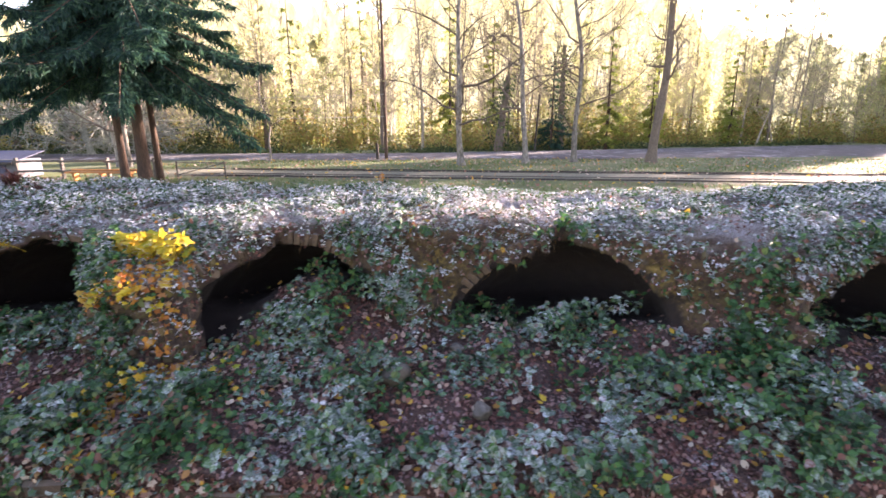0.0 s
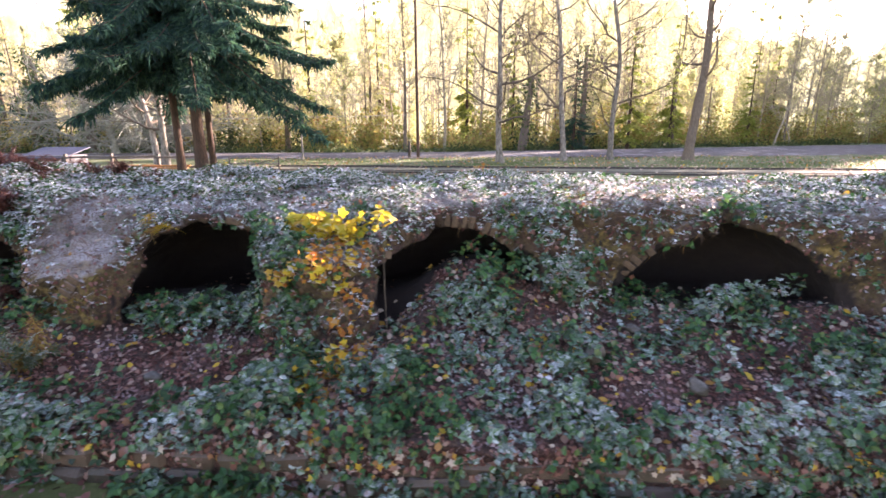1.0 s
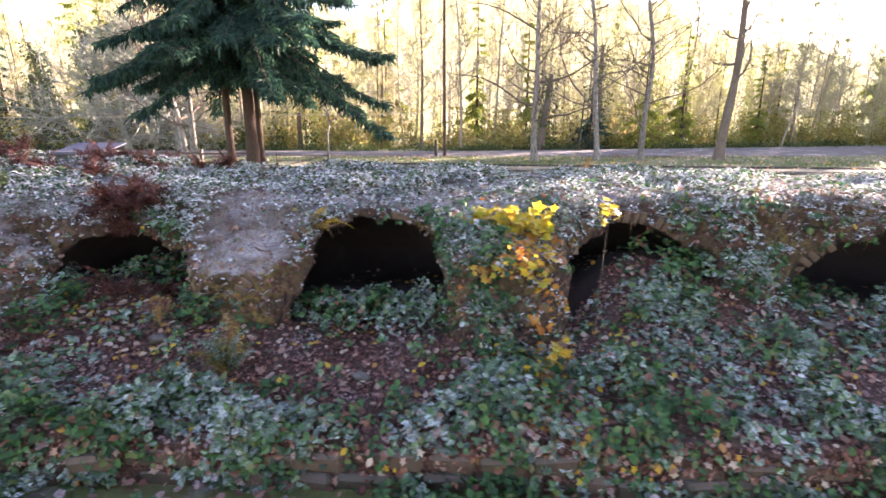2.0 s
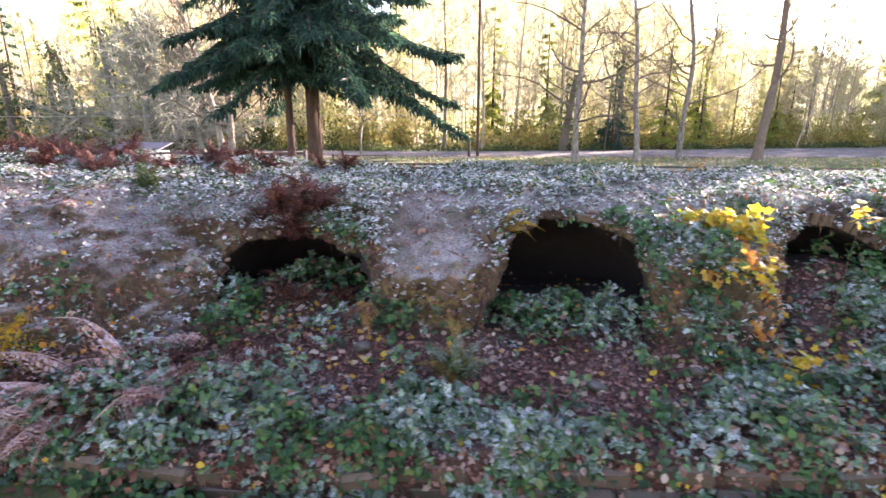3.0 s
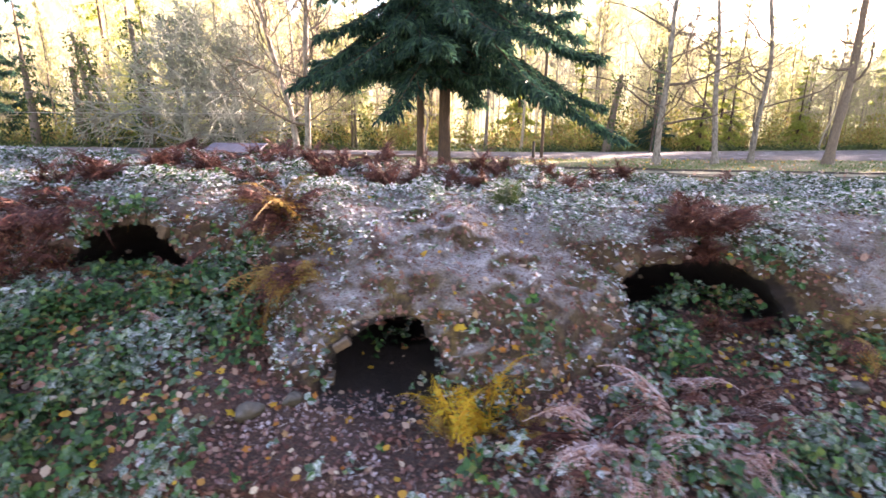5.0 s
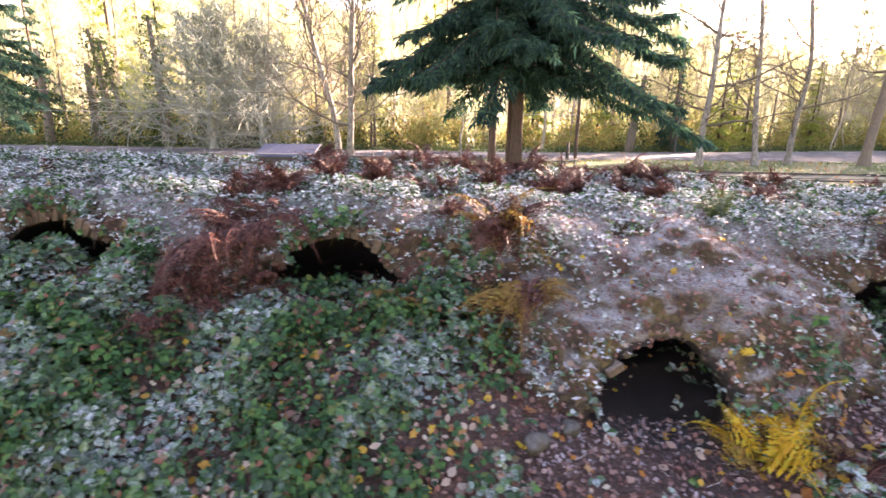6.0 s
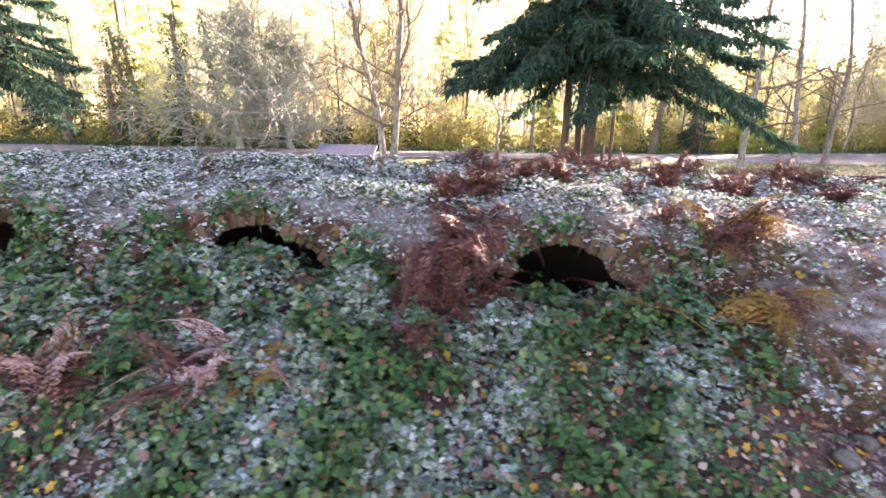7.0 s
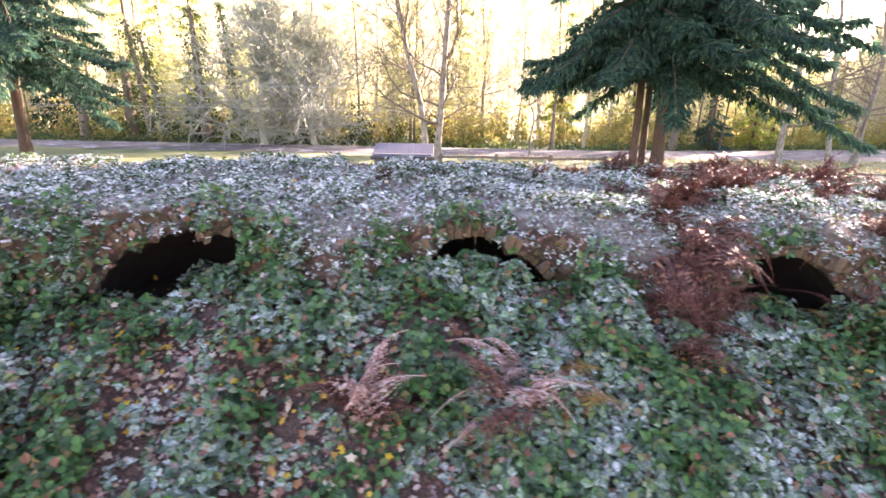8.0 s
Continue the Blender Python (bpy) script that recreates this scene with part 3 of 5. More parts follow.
thing("ground", mesh("ground", np.stack([GX, GY, GZ], -1).reshape(-1, 3), np.stack([a, a + nys, a + nys + 1, a + 1], 1), True), M_GRASS,
      "frosty grass and leaf-strewn ground around the ovens", "ground", kind="structure")


def strip(name, near, far, x0, x1, mat, label, category, lift=0.05, n=90):
    """A band of ground between two lines y(x), laid a little over the grass."""
    xs = np.linspace(x0, x1, n)
    rows = []
    for q in np.linspace(0, 1, 7):
        y = near(xs) * (1 - q) + far(xs) * q
        edge = 0.0 if 0 < q < 1 else -0.12
        rows.append(np.stack([xs, y, grass_z(xs, y) + lift + edge + 0.04 * (1 - (2 * q - 1) ** 2)], 1))
    v = np.concatenate(rows)
    i, j = np.meshgrid(np.arange(6), np.arange(n - 1), indexing='ij')
    a = (i * n + j).ravel()
    return thing(name, mesh(name, v, np.stack([a, a + 1, a + n + 1, a + n], 1), True), mat, label, category, kind="structure")


road_near = lambda x: 32.5 + 0.12 * np.clip(x, 0, 60)
road_far = lambda x: 42.5 + 0.42 * np.clip(x, 0, 50)
strip("road", road_near, road_far, -200, 200, M_ROAD, "pale grey road running behind the trees", "road", 0.12)
path_near = lambda x: 18.2 - 0.09 * x
path_far = lambda x: 22.2 - 0.09 * x
strip("footpath", path_near, path_far, -10, 34, M_PATH, "grey frosty footpath between low timber edges", "path", 0.1)

# ---- plants: helpers ----
def unit(v):
    return v / (np.linalg.norm(v, axis=-1, keepdims=True) + 1e-9)


def frames_for(normals, along=None, tilt=0.5):
    """Axes for pieces lying on normals: x across, y along, z out; columns of the result."""
    n = len(normals)
    z = unit(normals + rng.normal(0, tilt, (n, 3)))
    d = rng.normal(0, 1, (n, 3)) if along is None else along + rng.normal(0, 0.15, (n, 3))
    y = unit(d - (d * z).sum(1, keepdims=True) * z)
    return np.stack([np.cross(y, z), y, z], -1)


LEAFLET = np.array([(0, 0, 0), (0.36, 0.42, 0.1), (0, 1, -0.08), (-0.36, 0.42, 0.1)])
LEAFLET_F = [(0, 1, 2), (0, 2, 3)]
ROUNDED = np.array([(0, 0, 0), (0.3, 0.2, 0.07), (0.37, 0.55, 0.09), (0, 1, -0.1), (-0.37, 0.55, 0.09), (-0.3, 0.2, 0.07)])
ROUNDED_F = [(0, 1, 2), (0, 2, 3), (0, 3, 4), (0, 4, 5)]
a_ = np.linspace(0, 2 * math.pi, 11)[:-1]
r_ = np.array([0.35, 0.75, 0.5, 1.0, 0.55, 0.8, 0.55, 1.0, 0.5, 0.75])
PALM = np.concatenate([[(0, 0.1, 0.04)], np.stack([r_ * np.sin(a_ + math.pi) * 0.55, 0.1 - r_ * np.cos(a_) * -0.55 * -1, -0.06 * r_], 1)])
PALM_F = [(0, 1 + k, 1 + (k + 1) % 10) for k in range(10)]
OVAL = np.array([(0, 0, 0), (0.33, 0.3, 0.06), (0.3, 0.65, 0.03), (0, 1, 0.1), (-0.3, 0.65, 0.05), (-0.33, 0.3, 0.02)])
OVAL_F = [(0, 1, 5), (1, 2, 4), (1, 4, 5), (2, 3, 4)]
BLADE = np.array([(-0.5, 0, 0), (0.5, 0, 0), (0.35, 0.55, 0.12), (-0.3, 0.55, 0.12), (0, 1, 0.0)])
BLADE_F = [(0, 1, 2), (0, 2, 3), (3, 2, 4)]


def sprays(soup, points, normals, size, tilt=0.45, leaf=ROUNDED, leaf_f=ROUNDED_F):
    """Three-leaved bramble sprays."""
    m = frames_for(normals, tilt=tilt)
    sz = size * rng.uniform(0.65, 1.35, len(points))
    for turn in (-1.25, 0.0, 1.25):
        c, sn = math.cos(turn), math.sin(turn)
        t = m @ np.array([[c, -sn, 0], [sn, c, 0], [0, 0, 1]])
        t = t @ np.diag([1, 1, 1.0])
        wob = unit(t[:, :, 2] + rng.normal(0, 0.25, (len(points), 3)))
        y = unit(t[:, :, 1] - (t[:, :, 1] * wob).sum(1, keepdims=True) * wob)
        f = np.stack([np.cross(y, wob), y, wob], -1) * (sz * (1.0 if turn == 0 else 0.85))[:, None, None]
        soup.many(leaf, leaf_f, f, points + f[:, :, 1] * 0.1)


tri = V[Q]
centre = tri.mean(1)
cr = np.cross(tri[:, 2] - tri[:, 0], tri[:, 3] - tri[:, 1])
area = 0.5 * np.linalg.norm(cr, axis=1)
normal = unit(cr)
face_open = open_sky(centre)
face_in = in_oven(centre, 1.15)
face_mould = centre[:, 2] - debris_z(centre[:, 0], centre[:, 1]) < 0.1
CX, CY, CZ = centre.T


def bell(x, y, x0, y0, wx, wy):
    return np.exp(-((x - x0) / wx) ** 2 - ((y - y0) / wy) ** 2)


def pick(density, lift=0.02):
    """Random points on the bank, so many a square metre."""
    n = rng.poisson(np.clip(density, 0, None) * area)
    idx = np.repeat(np.arange(len(area)), n)
    u, v = rng.random(len(idx))[:, None], rng.random(len(idx))[:, None]
    t = tri[idx]
    p = (t[:, 0] * (1 - u) + t[:, 1] * u) * (1 - v) + (t[:, 3] * (1 - u) + t[:, 2] * u) * v
    return p + normal[idx] * (rng.random(len(idx))[:, None] * lift + 0.01), normal[idx]


patch1 = vnoise(CX, CY, 0, 0.8, 51) * 0.6 + vnoise(CX, CY, 0, 2.1, 52) * 0.4
patch2 = vnoise(CX, CY, 0, 1.0, 53) * 0.6 + vnoise(CX, CY, 0, 2.6, 54) * 0.4
fz = table(CX, FACE_X, FACE_Y)
on_top = (~face_mould) & face_open & (normal[:, 2] > 0.2)
hump = np.clip(bell(CX, CY, -6.6, 2.35, 2.2, 1.5) * 1.5, 0, 1)            # the bare, frosted shell of the standing oven
tongue = np.clip(bell(CX, CY, -1.2, 2.47, 0.75, 1.56) * 1.5, 0, 1)
bare = np.maximum(np.maximum(hump, tongue), bell(CX, CY, -7.35, 3.45, 0.5, 0.5))

def clump_at(x, y, k=0):
    """0 to 1: how thick the growth stands in one place."""
    return np.clip(0.5 + 1.2 * vnoise(x, y, 0, 1.5, 57 + k) + 0.7 * vnoise(x, y, 0, 3.4, 67 + k), 0, 1)


clump = clump_at(CX, CY)
steep = ease((normal[:, 2] - 0.42) / 0.3)
bare_earth = np.clip(bell(CX, CY, 11.3, 3.3, 0.55, 0.5) + bell(CX, CY, 4.4, 3.95, 0.8, 0.35) + 0.8 * bell(CX, CY, 6.7, 3.6, 0.5, 0.5), 0, 1)

sun_patch = bell(CX, CY, 8.5, 5.2, 1.5, 1.6)                                # short frosted grass, brambles thinned so that the sun patch shows

# frosted brambles over the top of the bank
d_top = on_top * (190 + 400 * clump) * (1 - 0.9 * bare_earth) * (1 - 0.9 * sun_patch) * (1 - 0.93 * bare) * (1 - 0.55 * ease((CY - 7.5) / 1.5))
soup = Soup()
p, n = pick(d_top, 0.05)
p[:, 2] += 0.2 * clump_at(p[:, 0], p[:, 1]) * rng.random(len(p)) ** 0.7 * (1 - 0.97 * bell(p[:, 0], p[:, 1], 10.0, 6.4, 2.6, 3.0))
sprays(soup, p, n * 0.5 + np.array([0, -0.05, 0.9]), 0.06, 0.45, LEAFLET, LEAFLET_F)
thing("frosted_brambles", soup.mesh("frosted_brambles"), M_FROSTED, "low brambles white with frost covering the bank", "brambles", kind="stuff")

# greener brambles on the slopes, thick to the west, in patches elsewhere
west = ease((-8.8 - CX) / 1.5)
d_slope = face_mould * face_open * (normal[:, 2] > 0.05) * (
    west * (430 + 170 * patch2)
    + (1 - west) * (np.clip(90 + 300 * patch2, 0, 260) * table(CX, [-9, -6, -3.5, 0, 2, 4, 18], [0.6, 0.4, 0.6, 0.9, 1.1, 1.0, 1.0])))
d_slope = d_slope + (~face_mould) * 500 * bell(CX, CY, 6.35, 3.4, 0.22, 0.35) * (CZ < 0.15)
d_slope = d_slope + face_mould * face_open * (230 * bell(CX, CY, 8.98, 3.09, 1.5, 0.72) + 220 * bell(CX, CY, 4.69, 1.48, 1.1, 0.96) + 520 * bell(CX, CY, -1.5, 0.42, 2.4, 0.36) + 260 * bell(CX, CY, 6.2, 0.9, 1.6, 0.35) + 240 * bell(CX, CY, 7.2, 2.2, 0.8, 0.5)
                                              + 250 * bell(CX, CY, 0.61, 2.97, 1.3, 0.6) + 260 * bell(CX, CY, 11.22, 2.35, 1.0, 1.08) + 200 * bell(CX, CY, 2.65, 1.48, 0.7, 1.08))
litter_patch = np.clip(0.85 * bell(CX, CY, 8.4, 1.25, 1.3, 0.65) + 0.85 * bell(CX, CY, -2.8, 1.75, 1.1, 0.7) + 0.9 * bell(CX, CY, 0.9, 1.4, 1.2, 0.6) + 0.9 * bell(CX, CY, -9.1, 0.8, 0.9, 0.65)
                       + 0.9 * bell(CX, CY, -7.5, 0.98, 1.3, 0.84) + 1.1 * bell(CX, CY, -18.7, 1.75, 1.6, 0.8) + 0.8 * bell(CX, CY, 5.6, 1.2, 0.6, 0.5) + 0.8 * bell(CX, CY, 11.4, 1.6, 0.6, 0.6), 0, 0.93)
d_slope = d_slope * (1 - litter_patch) * (1 - 0.75 * bell(CX, CY, 3.2, 1.5, 0.4, 0.9)) * (1 - 0.9 * bell(CX, CY, -1.15, 1.75, 1.0, 0.5))
d_slope = d_slope + (~face_mould) * face_open * (normal[:, 2] <= 0.2) * 120 * (patch1 > 0.0) * (1 - bare)
d_slope = d_slope + (~face_mould) * (~face_in) * (CY < fz + 0.8) * (CZ < 0.25) * (normal[:, 2] < 0.6) * np.clip(40 + 190 * patch2, 0, 150) * hump
d_slope = d_slope + face_mould * (~face_open) * (CY < fz + 0.5) * 130 * (patch2 > -0.1)
d_slope = d_slope + (~face_mould) * (~face_in) * (CY < fz + 0.9) * (normal[:, 2] > -0.35) * (normal[:, 2] < 0.7) * 170 * np.maximum(west, 0.35 * ease((CX - 9.6) / 1.0)) * (clump > 0.2)
d_slope = d_slope + (~face_mould) * (~face_in) * (normal[:, 2] > -0.3) * 330 * (0.3 + clump) * bell(CX, CY, 2.75, 2.3, 0.75, 0.55)
soup = Soup()
d_slope = d_slope * (1 - 0.98 * bell(CX, CY, -7.55, 2.4, 1.0, 1.3)) * (1 - 0.9 * bell(CX, CY, -7.6, 1.6, 0.8, 0.6))
p, n = pick(d_slope * (0.3 + 1.7 * clump) * 0.95, 0.06)
p[:, 2] += 0.38 * clump_at(p[:, 0], p[:, 1]) * rng.random(len(p)) ** 0.6
sprays(soup, p, n * 0.5 + np.array([0, -0.25, 0.75]), 0.09, 0.5)
thing("bramble_cover", soup.mesh("bramble_cover"), M_BRAMBLE, "green brambles and ivy edged with frost on the slope", "brambles", kind="stuff")

# loose stones and brick ends sticking out of the broken faces
CUBE = np.array([(x, y, z) for x in (-1, 1) for y in (-1, 1) for z in (-1, 1)], float) * 0.5
CUBE_F = [(0, 1, 3, 2), (4, 6, 7, 5), (0, 4, 5, 1), (2, 3, 7, 6), (0, 2, 6, 4), (1, 5, 7, 3)]
soup = Soup()
d = (~face_mould) * (normal[:, 2] < 0.45) * (normal[:, 2] > -0.6) * (~face_in) * (CY < fz + 0.9) * (60 + 50 * patch2) * (1 - 0.7 * hump)
p, n = pick(d, 0.0)
sizes = rng.uniform(0.03, 0.1, (len(p), 1)) * rng.uniform(0.6, 1.3, (len(p), 3))
f = frames_for(n, tilt=0.35) * sizes[:, None, :]
jit = CUBE[None] * (1 - 0.25 * rng.random((len(p), 8, 1))) + rng.normal(0, 0.13, (len(p), 8, 3))
v = np.einsum('nij,nkj->nki', f, jit) + (p - n * 0.02)[:, None, :]
soup.add(v.reshape(-1, 3), (np.array(CUBE_F)[None] + (np.arange(len(p)) * 8)[:, None, None]).reshape(-1, 4))
thing("broken_masonry", soup.mesh("broken_masonry"), M_CHUNK, "broken stones and bricks stuck in the earth faces", "rubble", kind="stuff")

# leaf litter: small brown scraps, then whole fallen leaves on top
soup = Soup()
d = (face_mould & face_open) * (420 + 200 * patch1 + 350 * litter_patch * ((CX > -6) | (CX < -15))) * (1 - 0.6 * west) + on_top * (60 + 40 * hump) + (~face_mould) * (~face_in) * (CY < fz + 1.2) * (normal[:, 2] < 0.55) * (normal[:, 2] > -0.3) * 130
p, n = pick(d * (1 - 0.25 * bell(CX, CY, -8.2, 0.7, 2.2, 0.8)) * (1 - 0.8 * sun_patch), 0.02)
f = frames_for(n, tilt=0.35) * (0.05 * rng.uniform(0.6, 1.5, len(p)))[:, None, None]
soup.many(OVAL, OVAL_F, f, p)
thing("leaf_litter", soup.mesh("leaf_litter"), M_LITTER, "brown frosted leaf litter on the slope", "leaf litter", kind="stuff")
soup = Soup()
d = (face_mould & face_open) * (44 + 40 * patch2 + 90 * bell(CX, CY, 3.26, 1.6, 0.7, 1.08) + 70 * bell(CX, CY, -18.7, 1.9, 1.4, 0.7)) + on_top * (5 + 1 * hump) + (face_mould & ~face_open) * 6
d = d * (1 - 0.75 * bell(CX, CY, -7.9, 0.95, 1.7, 0.9))
p, n = pick(d, 0.06)
f = frames_for(n + np.array([0, -0.2, 0.3]), tilt=0.3) * (0.082 * rng.uniform(0.6, 1.5, len(p)))[:, None, None]
half = len(p) // 2
soup.many(PALM, PALM_F, f[:half], p[:half])
soup.many(OVAL, OVAL_F, f[half:], p[half:])
thing("fallen_leaves", soup.mesh("fallen_leaves"), M_FALLEN, "scattered yellow, orange and pale fallen leaves", "fallen leaves", kind="stuff")

soup = Soup()
d = face_open * (normal[:, 2] > 0.1) * (330 * bell(CX, CY, 3.05, 1.75, 0.42, 0.95) + 130 * bell(CX, CY, 2.55, 2.8, 0.4, 0.5) + 10 * bell(CX, CY, -8.6, 1.2, 0.7, 0.6) + 35 * bell(CX, CY, -6.2, 1.2, 1.0, 0.5))
p, n = pick(d, 0.06)
f = frames_for(n + np.array([0, -0.3, 0.2]), tilt=0.45) * (0.1 * rng.uniform(0.6, 1.4, len(p)))[:, None, None]
soup.many(PALM, PALM_F, f, p)
thing("leaf_drift", soup.mesh("leaf_drift"), M_DRIFT, "drift of orange and yellow maple leaves below the pier", "fallen leaves", kind="stuff")

# dead grass and stalks on the slope and the bare shells; roots hanging from the broken edges
soup = Soup()
d = (face_mould & face_open) * np.clip(120 + 420 * patch1, 20, 500) * (1 - 0.75 * west) + on_top * (60 + 380 * bare * steep + 60 * sun_patch) + (~face_mould) * (~face_in) * (CY < fz + 1.2) * (normal[:, 2] < 0.55) * (normal[:, 2] > -0.2) * 90
p, n = pick(d, 0.0)
along = np.array([0, -0.35, 0.35]) + rng.normal(0, 0.6, (len(p), 3))
m = frames_for(rng.normal(0, 1, (len(p), 3)), along, 0.2)
ln = rng.uniform(0.05, 0.16, len(p))
f = m * np.stack([rng.uniform(0.005, 0.011, len(p)), ln, ln], -1)[:, None, :]
soup.many(BLADE, BLADE_F, f, p)
thing("dead_grass", soup.mesh("dead_grass"), M_STRAW, "frosted dead grass and stalks", "dead grass", kind="stuff")
soup = Soup()
edge = on_top * (CY < fz + 0.75) * (CY > fz - 0.2) * (CZ > 0.45)
p, n = pick(edge * np.clip(-40 + 420 * patch2 + 600 * bell(CX, CY, 8.3, 3.9, 0.5, 1.0) + 350 * bell(CX, CY, 6.4, 3.6, 0.5, 1.0), 0, 800), 0.03)
m = frames_for(n, np.array([0, -0.8, -0.15]) + rng.normal(0, 0.45, (len(p), 3)), 0.4)
ln = rng.uniform(0.1, 0.3, len(p))
soup.many(BLADE, BLADE_F, m * np.stack([rng.uniform(0.007, 0.014, len(p)), ln, ln], -1)[:, None, :], p)
thing("lip_grass", soup.mesh("lip_grass"), M_ROOT, "shaggy orange-brown dead grass drooping over the oven arches", "dead grass", kind="stuff")
soup = Soup()
d = (~face_mould) * (normal[:, 2] < 0.15) * (CZ > 0.35) * (CY < fz + 0.45) * (CX < 14) * np.clip(-10 + 130 * patch1, 4, 90) * (1 - 0.6 * hump) * (1 + 5.0 * bell(CX, CY, 8.4, 3.7, 0.8, 1.5) + 2.0 * bell(CX, CY, 1.0, 3.4, 1.3, 1.0))
p, n = pick(d, 0.02)
m = frames_for(n, np.tile([0.0, -0.15, -1.0], (len(p), 1)), 0.4)
ln = 0.05 + 0.3 * rng.random(len(p)) ** 2.2 * (1 + 0.4 * bell(p[:, 0], p[:, 1], 8.4, 3.7, 0.9, 2.0))
f = m * np.stack([rng.uniform(0.006, 0.014, len(p)), ln, ln], -1)[:, None, :]
soup.many(BLADE, BLADE_F, f, p)
thing("hanging_roots", soup.mesh("hanging_roots"), M_ROOT, "brown rootlets and dead grass hanging over the broken edges", "roots", kind="stuff")


soup, lit = Soup(), Soup()
n = 12000
gx_, gy_ = rng.uniform(-24, 15, n), rng.uniform(-1.0, 0.9, n)
keep = (gy_ < wall_line(gx_) - 0.05) & (vnoise(gx_, gy_, 0, 1.0, 61) + 0.5 * vnoise(gx_, gy_, 0, 2.7, 62) > -0.25)
p = np.stack([gx_, gy_, -1.36 + rng.random(n) * 0.14], 1)[keep]
sprays(soup, p, np.tile([0, -0.2, 1.0], (len(p), 1)), 0.09, 0.5)
thing("foreground_brambles", soup.mesh("foreground_brambles"), M_BRAMBLE, "brambles on the ground before the low wall", "brambles", kind="stuff")
n = 4500
p = np.stack([rng.uniform(-24, 15, n), rng.uniform(-1.2, 0.5, n), -1.39 + rng.random(n) * 0.05], 1)
f = frames_for(np.tile([0, 0, 1.0], (n, 1)), tilt=0.4) * (0.085 * rng.uniform(0.5, 1.5, n))[:, None, None]
lit.many(OVAL, OVAL_F, f, p)
thing("foreground_litter", lit.mesh("foreground_litter"), M_LITTER, "brown leaves on the ground before the low wall", "leaf litter", kind="stuff")


def drop_on(x, y):
    """Height of the bank's open surface at a place."""
    i = int(np.clip(round((x - ORIGIN[0]) / STEP), 0, field.shape[0] - 1))
    j = int(np.clip(round((y - ORIGIN[1]) / STEP), 0, field.shape[1] - 1))
    k = np.nonzero(solid[i, j])[0]
    return ORIGIN[2] + STEP * (k[-1] + 0.5) if len(k) else -1.4


def first_solid(x, z, y0=1.2, y1=5.0):
    i = int(round((x - ORIGIN[0]) / STEP))
    k = int(round((z - ORIGIN[2]) / STEP))
    j0, j1 = int((y0 - ORIGIN[1]) / STEP), int((y1 - ORIGIN[1]) / STEP)
    hit = np.nonzero(solid[i, j0:j1, k])[0]
    return ORIGIN[1] + STEP * (j0 + hit[0]) if len(hit) else None


def floor_at(x, y):
    return float(debris_z(np.array([x]), np.array([y]))[0])


# ---- ferns ----
def frond_mesh(name, seed, pairs=18, arch=0.5, droop=0.4, curl=0.3, pinna=0.27):
    """One frond, 1 m long from its foot along +y, arching over."""
    r = np.random.default_rng(seed)
    s = Soup()
    q = np.linspace(0, 1, 12)
    side = 0.08 * np.sin(q * 3 + seed)
    rachis = np.stack([side, q - 0.12 * q ** 3, arch * q - droop * 1.6 * q ** 2.2], 1)
    s.tube(rachis, 0.008 * (1 - 0.75 * q) + 0.001, 4)
    for k in range(pairs):
        t = 0.2 + 0.78 * k / pairs
        base = np.array([np.interp(t, q, rachis[:, c]) for c in range(3)])
        ln = pinna * math.sin(math.pi * min(1, (t - 0.1) * 0.75 + 0.28)) ** 0.8 * (1.06 - t) * 1.5
        for sg in (-1, 1):
            a = np.array([sg, 0.35 + r.normal(0, 0.15), -curl + r.normal(0, 0.25)])
            a /= np.linalg.norm(a)
            nrm = np.array([0, 0.3, 1.0]) + r.normal(0, 0.3, 3)
            w = np.cross(a, nrm)
            w /= np.linalg.norm(w)
            z = np.cross(w, a)
            sub = 4
            for j in range(sub):
                o = base + a * ln * (j + 0.3) / sub
                for s2 in (-1, 1):
                    b = a * 0.35 + w * s2 + z * r.normal(-0.15, 0.2)
                    b /= np.linalg.norm(b)
                    l2 = ln * 0.32 * (1.1 - j / sub)
                    tip = o + b * l2
                    mid = o + b * l2 * 0.45
                    s.add([o, mid + a * l2 * 0.24, tip, mid - a * l2 * 0.24], [(0, 1, 2, 3)])
    return s.mesh(name)


FRONDS = {}
for key, mat, arch, droop, curl in (("rust", M_RUST, 0.6, 0.5, 0.55), ("ochre", M_OCHRE, 0.6, 0.5, 0.4), ("yellow", M_YFERN, 0.8, 0.5, 0.15), ("green", M_GFERN, 1.0, 0.6, 0.1), ("pale", M_PALEFERN, 0.45, 0.4, 0.7)):
    FRONDS[key] = []
    for v in range(3):
        me = frond_mesh("frond_" + key, 10 * v + len(key), 18, arch * (0.8 + 0.2 * v), droop * (1.15 - 0.15 * v), curl)
        me.materials.append(mat)
        FRONDS[key].append(me)


